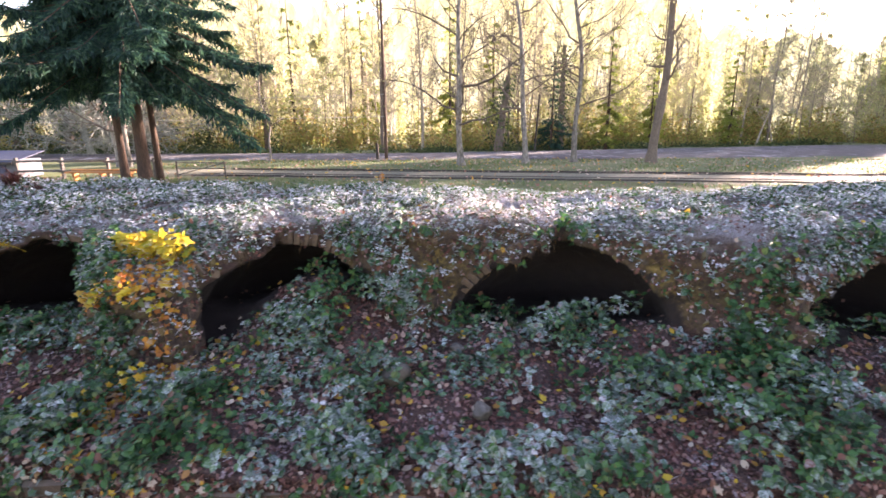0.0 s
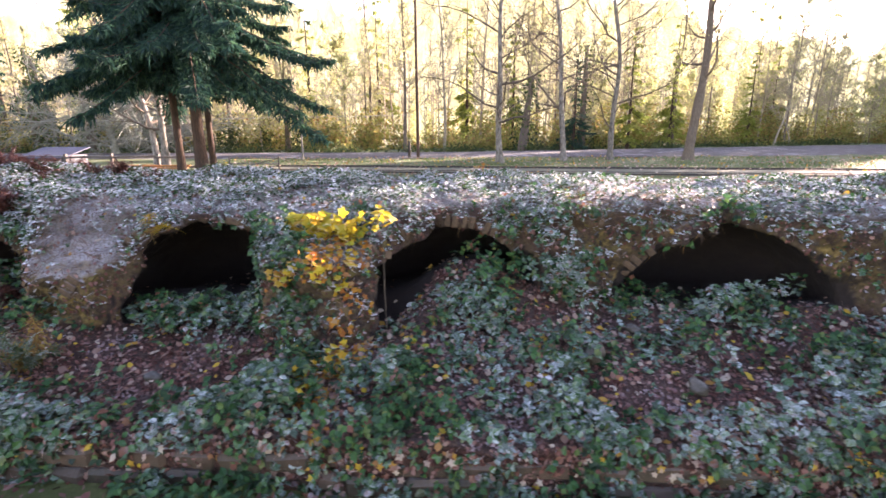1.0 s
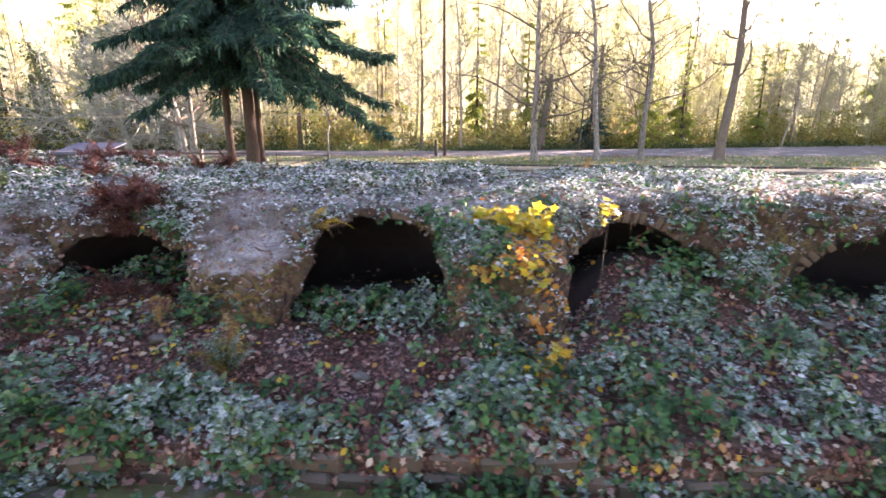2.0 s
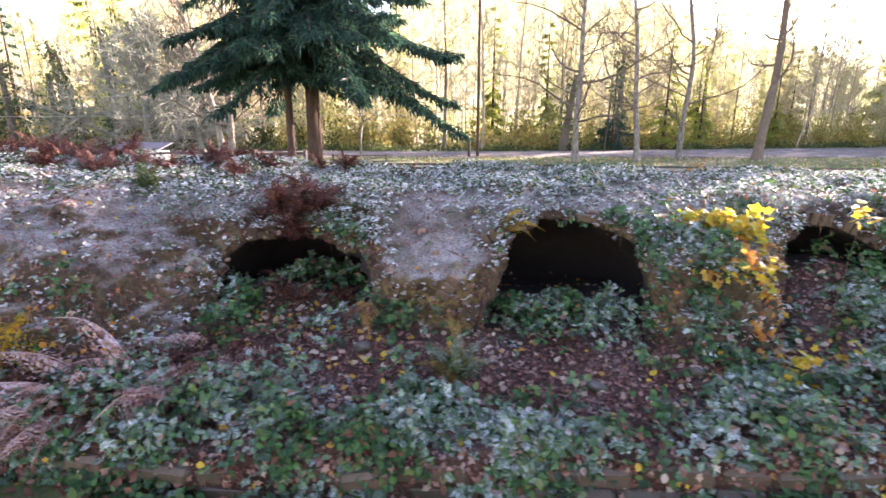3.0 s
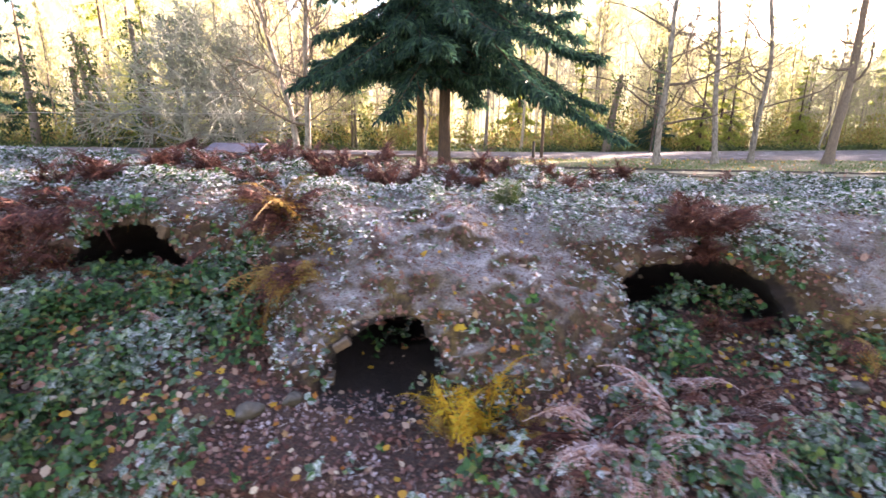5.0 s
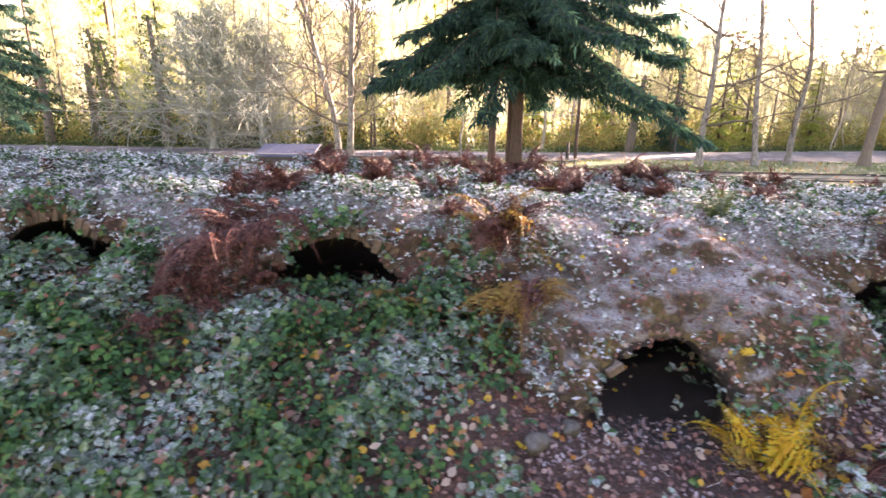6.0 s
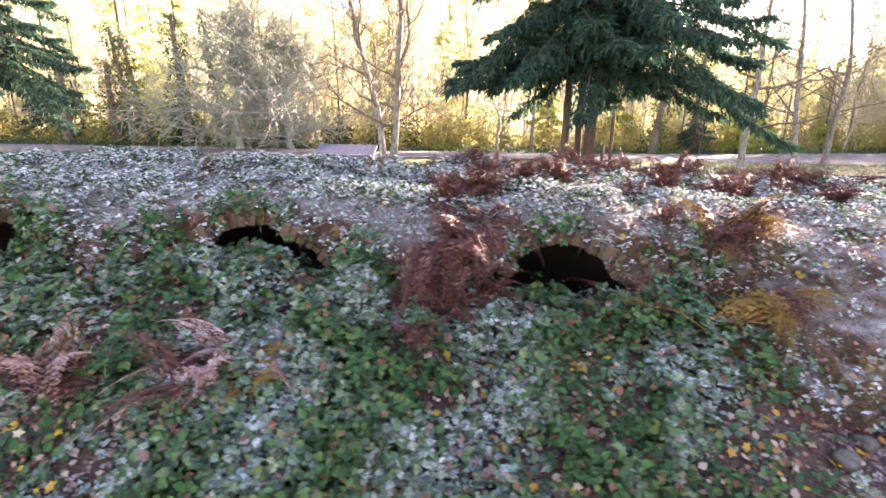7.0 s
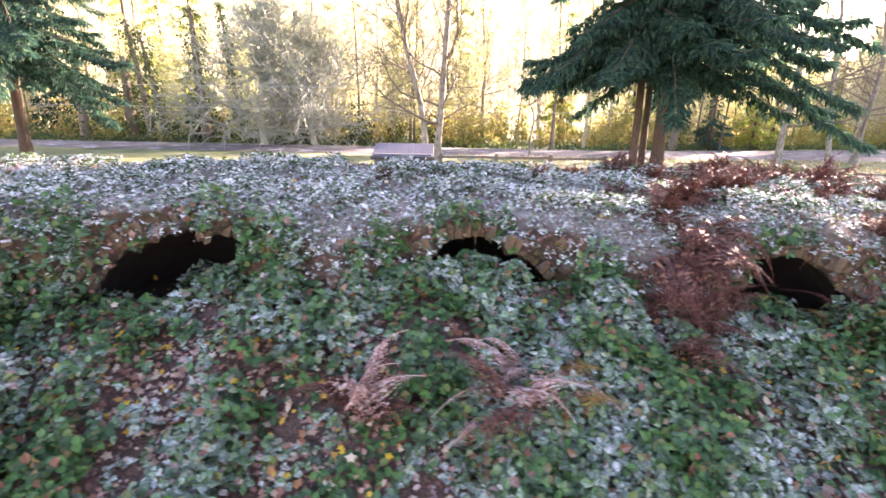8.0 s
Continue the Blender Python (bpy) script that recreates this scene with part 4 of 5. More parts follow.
def fern(name, kinds, x, y, z, size, count, label, seed, spread=360, facing=-90, lift=0.0, group=""):
    """An Empty at the crown with its fronds; facing: degrees from +x."""
    r = random.Random(seed)
    root = thing(name, None, None, label, "fern", group)
    root.matrix_basis = pose(x, y, z)
    for k in range(count):
        kind = kinds[k % len(kinds)]
        ang = facing + r.uniform(-0.5, 0.5) * spread
        ob = part("frond", r.choice(FRONDS[kind]), None, root)
        sc = 1.1 * size * r.uniform(0.55, 1.2)
        ob.matrix_basis = pose(r.uniform(-0.06, 0.06) * size * 2, r.uniform(-0.06, 0.06) * size * 2, 0.0, 0, 0, ang - 90) @ pose(0, 0, 0, r.uniform(0, 55) + lift, r.uniform(-25, 25), 0) @ Matrix.Diagonal((sc, sc, sc, 1))
    return root


RUSTY = "withered rust-red bracken clump on the frosted bank"
PALE = "collapsed frosted fern fronds, pale pinkish brown"
def top_fern(x, y, size, count, kinds=("rust",), label=RUSTY, seed=0, **kw):
    kw.setdefault("lift", 18)
    return fern("bracken", kinds, x, y, drop_on(x, y) - 0.02, size, count, label, seed, **kw)
def low_fern(x, y, size, count, kinds, label, seed=0, **kw):
    return fern("fern", kinds, x, y, floor_at(x, y) - 0.02, size, count, label, seed, **kw)


for k, (x, y, z, sz, c) in enumerate([(-3.5, 3.2, 0.9, 0.68, 28), (-3.05, 3.25, 0.95, 0.66, 26), (-3.3, 3.1, 0.55, 0.6, 20), (-3.8, 3.3, 0.8, 0.58, 18), (-3.3, 3.6, 1.12, 0.58, 22)]):
    fern("bracken", ("rust",), x, y, z, sz, c, "dense dark red bracken clump over the oven's mouth", 1 + k, lift=10)
for k, (x, y, sz, c) in enumerate([(-8.1, 5.32, 0.6, 14), (-7.5, 5.7, 0.45, 10), (-4.9, 4.58, 0.5, 12), (-4.2, 5.2, 0.42, 10), (-5.6, 5.82, 0.4, 9), (-10.4, 5.57, 0.5, 12), (-9.7, 6.19, 0.5, 12), (-6.0, 6.07, 0.35, 8),
                                   (-12.4, 4.08, 0.55, 16), (-11.8, 4.46, 0.5, 12), (-11.1, 4.83, 0.45, 10), (-12.9, 3.59, 0.5, 12), (-10.0, 4.58, 0.4, 10), (-9.2, 5.32, 0.45, 11), (-13.1, 4.83, 0.4, 8), (-16.9, 5.2, 0.3, 6), (-14.2, 5.82, 0.35, 7), (-2.0, 5.57, 0.35, 8), (-12.2, 5.57, 0.45, 10), (-7.0, 6.81, 0.4, 10), (-3.4, 6.56, 0.4, 10), (-1.0, 7.06, 0.35, 8)]):
    top_fern(x, y, sz * 1.3, int(c * 1.4), seed=20 + k)
for k, (x, y, sz) in enumerate([(-12.6, 6.4, 0.7), (-11.4, 6.9, 0.8), (-10.4, 6.5, 0.75), (-9.3, 7.0, 0.8), (-8.4, 6.5, 0.75), (-7.3, 7.3, 0.8), (-6.3, 6.6, 0.7), (-5.2, 7.1, 0.75), (-8.9, 6.0, 0.65), (-6.8, 5.6, 0.6), (-5.0, 6.2, 0.6), (-11.0, 6.0, 0.65)]):
    top_fern(x, y, sz, 17, seed=320 + k, lift=4)
fr = random.Random(77)
for k in range(26):
    x = fr.uniform(-13.5, -3.2)
    top_fern(x, fr.uniform(4.4, 7.2), fr.uniform(0.35, 0.62), fr.randint(8, 15), seed=220 + k)
top_fern(-6.0, 3.77, 0.5, 12, ("green",), "dark green sword fern on the frosted bank", 50)
top_fern(-9.3, 3.22, 0.95, 24, ("rust", "rust", "ochre"), "drooping ochre and rust bracken over the bank", 51, spread=220, lift=-15)
top_fern(-8.9, 2.72, 1.0, 28, ("ochre", "rust", "ochre"), "drooping ochre and rust bracken over the bank", 52, spread=170, lift=-35)
top_fern(-9.6, 2.6, 0.7, 16, ("rust", "ochre"), "drooping ochre and rust bracken over the bank", 53, spread=170, lift=-30)
top_fern(-9.9, 3.59, 0.55, 12, ("rust",), RUSTY, 54)
for k, (x, y, sz, c) in enumerate([(-12.6, 2.7, 0.8, 6), (-13.0, 2.4, 0.8, 6), (-12.3, 2.8, 0.7, 5), (-13.3, 2.0, 0.7, 5)]):
    low_fern(x, y, sz, c, ("rust",), "tall rust-red dead bracken hanging beside the oven mouth", 60 + k, spread=200, lift=12)
for k, (x, y, sz, c) in enumerate([(-12.7, 3.15, 1.0, 10), (-13.1, 2.9, 1.0, 9), (-12.4, 3.35, 0.8, 8), (-12.9, 3.6, 0.75, 12), (-13.5, 2.8, 0.8, 8)]):
    top_fern(x, y, sz, c, ("rust",), "rust-red dead bracken spilling over the oven's edge", 160 + k, spread=95, lift=-42)
low_fern(-10.75, 2.7, 0.8, 16, ("rust", "ochre"), "orange-brown fern beside the oven mouth", 70, lift=8)
low_fern(-10.4, 2.1, 0.5, 5, ("pale",), PALE, 71, spread=120)
low_fern(-15.05, 1.7, 0.9, 16, ("pale", "pale", "ochre"), PALE, 72, spread=200, lift=-8)
low_fern(-15.2, 1.42, 0.95, 18, ("pale", "pale", "rust"), PALE, 73, spread=200, lift=-6)
low_fern(-14.8, 1.35, 0.7, 10, ("ochre", "rust"), "orange dead fern among brambles", 74, spread=160, lift=14)
low_fern(-16.8, 1.35, 0.95, 11, ("rust", "pale"), "drooping brown fern among brambles", 75, spread=180, lift=14)
low_fern(-6.4, 1.2, 0.95, 12, ("yellow", "yellow", "ochre"), "bright yellow fern before the low doorway", 76, lift=14)
low_fern(-6.75, 1.05, 0.7, 12, ("yellow", "ochre"), "bright yellow fern before the low doorway", 77)
low_fern(-6.0, 1.05, 0.5, 8, ("ochre", "rust"), "orange dead fern beside the doorway", 78)
for k, (x, y, sz, c) in enumerate([(-5.3, 0.86, 0.8, 11), (-4.9, 0.55, 0.7, 10), (-4.4, 1.11, 0.8, 10), (-4.0, 0.8, 0.65, 8), (-5.6, 0.43, 0.6, 9), (-4.3, 1.73, 0.7, 6), (-3.7, 1.48, 0.6, 5)]):
    low_fern(x, y, sz * 1.35, int(c * 1.3), ("pale", "rust", "pale"), PALE, 80 + k, spread=170, lift=-8)
for k, (x, y, sz, c) in enumerate([(-3.2, 2.72, 0.7, 9), (-2.6, 2.97, 0.6, 8), (-2.9, 2.22, 0.55, 7)]):
    low_fern(x, y, sz, c, ("rust",), "flattened red-brown bracken in the oven mouth", 90 + k, lift=-4)
low_fern(-0.75, 1.29, 0.7, 16, ("green", "green", "ochre"), "dark green sword fern at the foot of the pier", 95, lift=10)
fern("fern", ("ochre", "rust"), -1.95, 1.98, -0.02, 0.45, 6, "orange dead fern hanging beside the pier", 97, spread=80, lift=-60)
fern("fern", ("ochre", "yellow"), -0.15, 3.0, 0.72, 0.55, 4, "olive-yellow fern hanging in the oven mouth", 98, spread=50, facing=-20, lift=-12)
fern("bracken", ("rust",), 13.0, 7.2, drop_on(13.0, 7.2) - 0.02, 0.4, 10, "low dark withered bracken on the bank", 99, lift=12)
low_fern(8.16, 3.34, 0.3, 5, ("green",), "small green fern on the slope", 96)

# ---- maple saplings with yellow leaves ----
def palm_mesh(name, seed):
    r = np.random.default_rng(seed)
    v = PALM.copy()
    v[:, 2] += r.normal(0, 0.05, len(v))
    return mesh(name, v, np.array(PALM_F))


PALMS = [palm_mesh("maple_leaf", k) for k in range(4)]
for me in PALMS:
    me.materials.append(M_MAPLE)
ORANGE_PALMS = [palm_mesh("maple_leaf", 10 + k) for k in range(3)]
for me in ORANGE_PALMS:
    me.materials.append(M_ORANGE_LEAF)


def sapling(x, y, z, height, leaves, spread, seed, label, size=0.13, toward=(0, -0.4), palms=PALMS, nodes=(2, 3, 4, 5)):
    r = random.Random(seed)
    root = thing("maple_sapling", None, None, label, "sapling")
    root.matrix_basis = pose(x, y, z)
    tips = []
    for k in range(max(2, leaves // 9)):
        q = np.linspace(0, 1, 6)[:, None]
        end = np.array([r.uniform(-1, 1) * spread + toward[0] * height, r.uniform(-0.5, 0.5) * spread + toward[1] * height, height * (r.uniform(0.6, 1.0) if len(nodes) > 2 else r.uniform(0.9, 1.0))])
        line = q * end + np.sin(q * math.pi) * np.array([0, 0, 0.12 * height])
        s = Soup()
        s.tube(line, 0.0035 * (1.2 - q[:, 0]), 4)
        part("stem", s.mesh("stem"), M_BARK, root)
        tips.append(line)
    for k in range(leaves):
        line = r.choice(tips)
        at = line[r.choice(nodes)] + np.array([r.gauss(0, 0.1), r.gauss(0, 0.08), r.gauss(0, 0.09)])
        ob = part("leaf", r.choice(palms), None, root)
        sc = size * r.uniform(0.55, 1.25)
        ob.matrix_basis = pose(*at, r.uniform(0, 75), r.uniform(-30, 30), r.uniform(-60, 60)) @ Matrix.Diagonal((sc, sc, sc, 1))
    return root


Y_LABEL = "maple sapling with bright yellow autumn leaves on the pier"
sapling(2.6, 2.75, drop_on(2.6, 2.75) - 0.03, 0.24, 62, 0.4, 1, Y_LABEL, 0.22)
sapling(3.05, 2.7, drop_on(3.05, 2.7) - 0.03, 0.26, 48, 0.34, 2, Y_LABEL, 0.21)
for k, (x, z, sp) in enumerate([(2.75, 0.55, 0.3), (2.9, 0.4, 0.3), (2.6, 0.3, 0.25), (3.1, 0.2, 0.22)]):
    yy = first_solid(x, z) or 2.6
    sapling(x, yy, z, 0.1, 40 - 5 * k, sp * 1.2, 30 + k, "low maple shoot with orange leaves on the pier's face", 0.12, (0, -1.0), ORANGE_PALMS if k % 2 == 0 else PALMS)
sapling(3.85, 1.95, floor_at(3.85, 1.95), 2.0, 10, 0.06, 4, "tall slender maple seedling with large yellow-green leaves at its tip", 0.2, (0.03, -0.08), nodes=(5,))
sapling(3.2, 2.4, floor_at(3.2, 2.4), 1.2, 9, 0.12, 5, "slender maple seedling with large yellow leaves", 0.18, (0.05, -0.08), nodes=(4, 5))
sapling(3.31, 1.54, floor_at(3.31, 1.54), 0.45, 14, 0.16, 6, "thin yellow-leaved seedling on the slope", 0.13)
sapling(4.15, 1.95, floor_at(4.15, 1.95), 0.3, 6, 0.12, 7, "thin yellow-leaved seedling on the slope", 0.15)
sapling(2.96, 1.11, floor_at(2.96, 1.11), 0.3, 12, 0.2, 8, "thin yellow-leaved seedling on the slope", 0.11)

sapling(4.87, 8.4, drop_on(4.87, 8.4) - 0.02, 0.8, 46, 0.32, 9, "small maple sapling with orange leaves behind the bank", 0.13, (0, 0), ORANGE_PALMS)

# ---- trees ----
def branch_line(r, start, way, length, bends, up=0.0, wobble=0.25):
    pts, p, d = [np.array(start, float)], np.array(start, float), unit(np.array(way, float))
    for _ in range(bends):
        d = unit(d + r.normal(0, wobble, 3) + np.array([0, 0, up]))
        p = p + d * length / bends
        pts.append(p)
    return np.array(pts)


def tree_meshes(seed, height, radius, lean=(0, 0), first=0.3, limbs=16, reach=0.28, twigs=7, leaf=0, up=0.18, sides=9, fine=3, thick=1.0, leaf_size=0.12):
    """Trunk and crown of a bare broadleaf tree standing at the origin."""
    r = np.random.default_rng(seed)
    q = np.linspace(0, 1, 26)
    bow = r.normal(0, 0.014 * height, 2)
    trunk = np.stack([lean[0] * q * height + bow[0] * (np.sin(q * 6) + 0.35 * np.sin(q * 17 + seed)), lean[1] * q * height + bow[1] * np.sin(q * 4), q * height], 1)
    rad = radius * (1 - 0.86 * q ** 0.9) * (1 + 0.5 * np.exp(-q * height / 0.35)) * (1 + 0.07 * r.normal(0, 1, 26))
    t = Soup()
    t.tube(trunk, rad, sides)
    c, ends = Soup(), []
    for k in range(limbs):
        s = first + (0.98 - first) * (k + r.random()) / limbs
        base = np.array([np.interp(s, q, trunk[:, j]) for j in range(3)])
        az = r.random() * 6.283
        rise = 0.25 + 0.75 * s + r.normal(0, 0.15)
        ln = height * reach * (1.15 - s) * r.uniform(0.6, 1.25)
        line = branch_line(r, base, (math.cos(az), math.sin(az), rise), ln, 6, up * 0.6, 0.2)
        r0 = np.interp(s, q, rad) * r.uniform(0.3, 0.55)
        c.tube(line, np.linspace(r0, 0.022 * thick, 7), 4)
        for _ in range(twigs):
            m = r.integers(1, 7)
            tl = branch_line(r, line[m], unit(line[m] - line[m - 1]) + r.normal(0, 0.7, 3), ln * r.uniform(0.25, 0.6), 3, up * 0.4, 0.3)
            c.tube(tl, np.linspace(0.024, 0.012, 4) * thick, 3)
            ends.append(tl)
            for _ in range(fine):
                w = r.integers(1, 4)
                tw = branch_line(r, tl[w], unit(tl[w] - tl[w - 1]) + r.normal(0, 0.6, 3), ln * r.uniform(0.12, 0.32), 1, 0.05, 0.3)
                c.tube(tw, np.linspace(0.013, 0.006, 2) * thick, 3)
                ends.append(tw)
    lv = None
    if leaf:
        lv = Soup()
        pts = np.concatenate(ends)
        o = pts[r.integers(0, len(pts), leaf)] + r.normal(0, 0.12, (leaf, 3))
        f = frames_for(r.normal(0, 1, (leaf, 3))) * (leaf_size * r.uniform(0.6, 1.4, leaf))[:, None, None]
        lv.many(LEAFLET, LEAFLET_F, f, o)
    return t.mesh("trunk", True), c.mesh("crown"), (lv.mesh("leaves") if lv else None)


def tree(name, meshes, at, label, bark, twig=M_TWIG, leaf_mat=None, group="", turn=0.0, scale=1.0):
    root = thing(name, None, None, label, "tree", group)
    root.matrix_basis = pose(*at, 0, 0, turn) @ Matrix.Diagonal((scale, scale, scale, 1))
    part("trunk", meshes[0], bark, root)
    part("crown", meshes[1], twig, root)
    if meshes[2]:
        part("foliage", meshes[2], leaf_mat or M_TOPLEAF, root)
    return root


gz_at = lambda x, y: float(grass_z(x, y)) - 0.08
ALDER = "slim alder with pale patched bark and bare upper limbs"
tree("alder", tree_meshes(101, 21, 0.2, (0.0, 0), 0.1, 38, 0.27, 12, 300, thick=0.65), (5.95, 27.4, gz_at(6, 27)), ALDER, M_PALE, M_BARK)
tree("alder", tree_meshes(102, 21, 0.19, (-0.08, 0), 0.14, 32, 0.27, 12, 300, thick=0.65), (10.0, 28.4, gz_at(10, 28)), ALDER, M_PALE, M_BARK)
tree("alder", tree_meshes(103, 21, 0.2, (-0.04, 0), 0.1, 34, 0.27, 12, 400, thick=0.65), (13.4, 30.3, gz_at(13, 30)), ALDER, M_PALE, M_BARK)
tree("leaning_alder", tree_meshes(104, 23, 0.31, (0.045, 0), 0.2, 22, 0.18, 9, 500, thick=0.8), (18.5, 30.0, gz_at(18, 30)), "stout grey tree leaning, with mossy foot", M_BARK, M_BARK)
tree("roadside_tree", tree_meshes(105, 17, 0.3, (0.02, 0), 0.15, 20, 0.2, 7, 350), (39.0, 30.5, gz_at(37, 30)), "grey bare tree at the edge of the grass", M_BARK, M_BARK)
tree("forked_alder", tree_meshes(106, 20, 0.2, (-0.22, 0), 0.1, 32, 0.27, 12, 120), (-16.3, 25.8, gz_at(-16, 25)), "one of two pale alders growing from one foot, bare", M_PALE, M_BARK)
tree("forked_alder", tree_meshes(107, 21, 0.21, (0.06, 0), 0.1, 34, 0.27, 12, 120), (-15.85, 25.8, gz_at(-16, 25)), "one of two pale alders growing from one foot, bare", M_PALE, M_BARK)
tree("young_tree", tree_meshes(108, 7.5, 0.09, (0.0, 0), 0.3, 14, 0.25, 5, 80), (-9.2, 32.0, gz_at(-9, 32)), "thin young bare tree beside the road", M_PALE, M_BARK)


def fir_meshes(seed, height, radius, first, reach, lean=(0, 0), levels=0.24, long_side=None, dense_to=9.5, sprays_each=10, gap=0.07):
    """A tall fir: bare lower trunk and drooping boughs hung with curtains of sprays."""
    r = np.random.default_rng(seed)
    q = np.linspace(0, 1, 16)
    trunk = np.stack([lean[0] * q * height, lean[1] * q * height, q * height], 1)
    t = Soup()
    t.tube(trunk, radius * (1 - 0.9 * q) * (1 + 0.35 * np.exp(-q * height / 0.4)) + 0.01, 12)
    b, needles = Soup(), Soup()
    o_, d_, w_, l_ = [], [], [], []
    k = np.linspace(0, 1, 8)
    z = first
    while z < height - 0.5:
        s = (z - first) / (height - first)
        low = z < dense_to
        for _ in range(3 if low else 2):
            az = r.random() * 6.283
            side_reach = 1.0 if long_side is None else 1 + 0.45 * math.cos(az - radians(long_side))
            ln = side_reach * reach * (1 - s) ** 0.75 * r.choice((0.4, 0.6, 0.8, 0.95, 1.0)) * r.uniform(0.85, 1.05) + 0.3
            drop = r.uniform(0.5, 0.95) - 0.3 * s
            out = np.stack([math.cos(az) * k * ln, math.sin(az) * k * ln, 0.18 * ln * k - drop * ln * k ** 1.6 + 0.18 * ln * k ** 5], 1)
            line = out + np.array([lean[0] * z, lean[1] * z, z + r.uniform(-0.15, 0.15)])
            b.tube(line, np.linspace(0.045 * (1 - 0.6 * s), 0.008, 8), 4)
            way = unit(np.gradient(line, axis=0))
            count = max(6, int(ln / (gap if low else gap * 1.8)))
            f = 0.16 + 0.84 * (np.arange(count) + r.random(count)) / count
            o = np.stack([np.interp(f, k, line[:, c]) for c in range(3)], 1)
            d = np.stack([np.interp(f, k, way[:, c]) for c in range(3)], 1)
            side = unit(np.cross(d, [0, 0, 1.0])) * np.where(np.arange(count) % 2, 1.0, -1.0)[:, None]
            wl = (0.3 + 1.0 * (1 - f) * np.clip(f * 3, 0, 1)) * min(1.0, ln / 3) * r.uniform(0.5, 1.2, count)
            tw = unit(d * 0.8 + side * r.uniform(0.5, 1.1, (count, 1)) + np.array([0, 0, -0.2]) + r.normal(0, 0.15, (count, 3)))
            for piece in range(sprays_each):
                h = (piece + 0.3) / sprays_each
                p0 = o + tw * (wl * h * 1.15)[:, None] - np.array([0, 0, 1.0]) * (0.25 * wl * h * h)[:, None]
                dd = unit(tw * r.uniform(0.2, 0.9, (count, 1)) + np.cross(tw, [0, 0, 1.0]) * r.uniform(-0.6, 0.6, (count, 1)) - np.array([0, 0, 1.0]) * r.uniform(0.5, 1.7, (count, 1)))
                o_.append(p0), d_.append(dd)
                l_.append(r.uniform(0.18, 0.4, count) * (0.6 + 0.5 * min(1.0, ln / 4)) * (1.0 if sprays_each > 6 else 1.7))
                w_.append(r.uniform(0.07, 0.14, count) * (1.0 if sprays_each > 6 else 1.9))
        z += levels * r.uniform(0.7, 1.3) * (1 if low else 2.0)
    o_, d_, w_, l_ = (np.concatenate(a) for a in (o_, d_, w_, l_))
    m = frames_for(np.tile([0, -0.4, 0.6], (len(o_), 1)), d_ * 3, 0.5)
    needles.many(LEAFLET, LEAFLET_F, m * np.stack([w_, l_, l_ * 0.6], -1)[:, None, :], o_)
    return t.mesh("trunk", True), b.mesh("bough_frame"), needles.mesh("crown")


def fir(meshes, at, label, turn=0.0, scale=1.0, group="", needle=M_FIR):
    root = thing("fir_tree", None, None, label, "tree", group)
    root.matrix_basis = pose(*at, 0, 0, turn) @ Matrix.Diagonal((scale, scale, scale, 1))
    part("trunk", meshes[0], M_FIRBARK, root)
    tagged(part("bough_frame", meshes[1], M_FIRBARK, root), kind="stuff")
    tagged(part("crown", meshes[2], needle, root), kind="stuff")
    return root


FIR_A = fir_meshes(201, 24, 0.235, 4.6, 4.4, levels=0.25, long_side=-32)
FIR_B = fir_meshes(202, 23, 0.15, 4.2, 3.5, levels=0.25, long_side=-136)
FIR_C = fir_meshes(203, 21, 0.13, 5.0, 3.6, levels=0.4)
fir(FIR_A, (-7.25, 16.0, gz_at(-7, 16)), "tall dark green fir with bare red-brown lower trunk")
fir(FIR_B, (-8.2, 16.0, gz_at(-8, 16)), "tall dark green fir with straight dark trunk")
fir(FIR_C, (-7.38, 17.1, gz_at(-7, 17)), "slim fir close behind a larger trunk", 40)
fir(FIR_A, (-38.8, 25.0, gz_at(-40, 25)), "tall dark green fir with low sweeping boughs", 0, 1.05)

# ---- rough grass and leaves on the flat behind the bank ----
n = 60000
gx_, gy_ = rng.uniform(-14, 42, n), 9.5 + 24 * rng.random(n) ** 1.2
keep = ~((gy_ > path_near(gx_) - 0.2) & (gy_ < path_far(gx_) + 0.2)) & (gy_ < road_near(gx_)) & (vnoise(gx_, gy_, 0, 0.35, 81) + 0.6 * vnoise(gx_, gy_, 0, 1.2, 82) > -0.35)
p = np.stack([gx_, gy_, grass_z(gx_, gy_) - 0.03], 1)[keep]
m = frames_for(rng.normal(0, 1, (len(p), 3)), np.array([0, 0, 1.0]) + rng.normal(0, 0.4, (len(p), 3)), 0.2)
ln = rng.uniform(0.08, 0.26, len(p))
soup = Soup()
soup.many(BLADE, BLADE_F, m * np.stack([ln * 0.16, ln, ln], -1)[:, None, :], p)
thing("rough_grass", soup.mesh("rough_grass"), M_BLADES, "rough green and straw grass behind the bank", "grass", kind="stuff")
n = 4500
gx_, gy_ = rng.uniform(-14, 42, n), 9.5 + 24 * rng.random(n)
p = np.stack([gx_, gy_, grass_z(gx_, gy_) + 0.06 + 0.1 * rng.random(n)], 1)
soup = Soup()
soup.many(OVAL, OVAL_F, frames_for(np.tile([0, -0.2, 1.0], (n, 1)), tilt=0.4) * (0.13 * rng.uniform(0.5, 1.4, n))[:, None, None], p)
thing("lawn_leaves", soup.mesh("lawn_leaves"), M_FALLEN, "fallen leaves scattered on the grass and path", "fallen leaves", kind="stuff")

# ---- the woods beyond the road ----
def sun_gap(x, y, half=3.0):
    """True where the low sun finds its way between the trees to the bank."""
    return abs(x - (8.6 + (y - 4.9) * math.tan(SUN_AZ))) < half


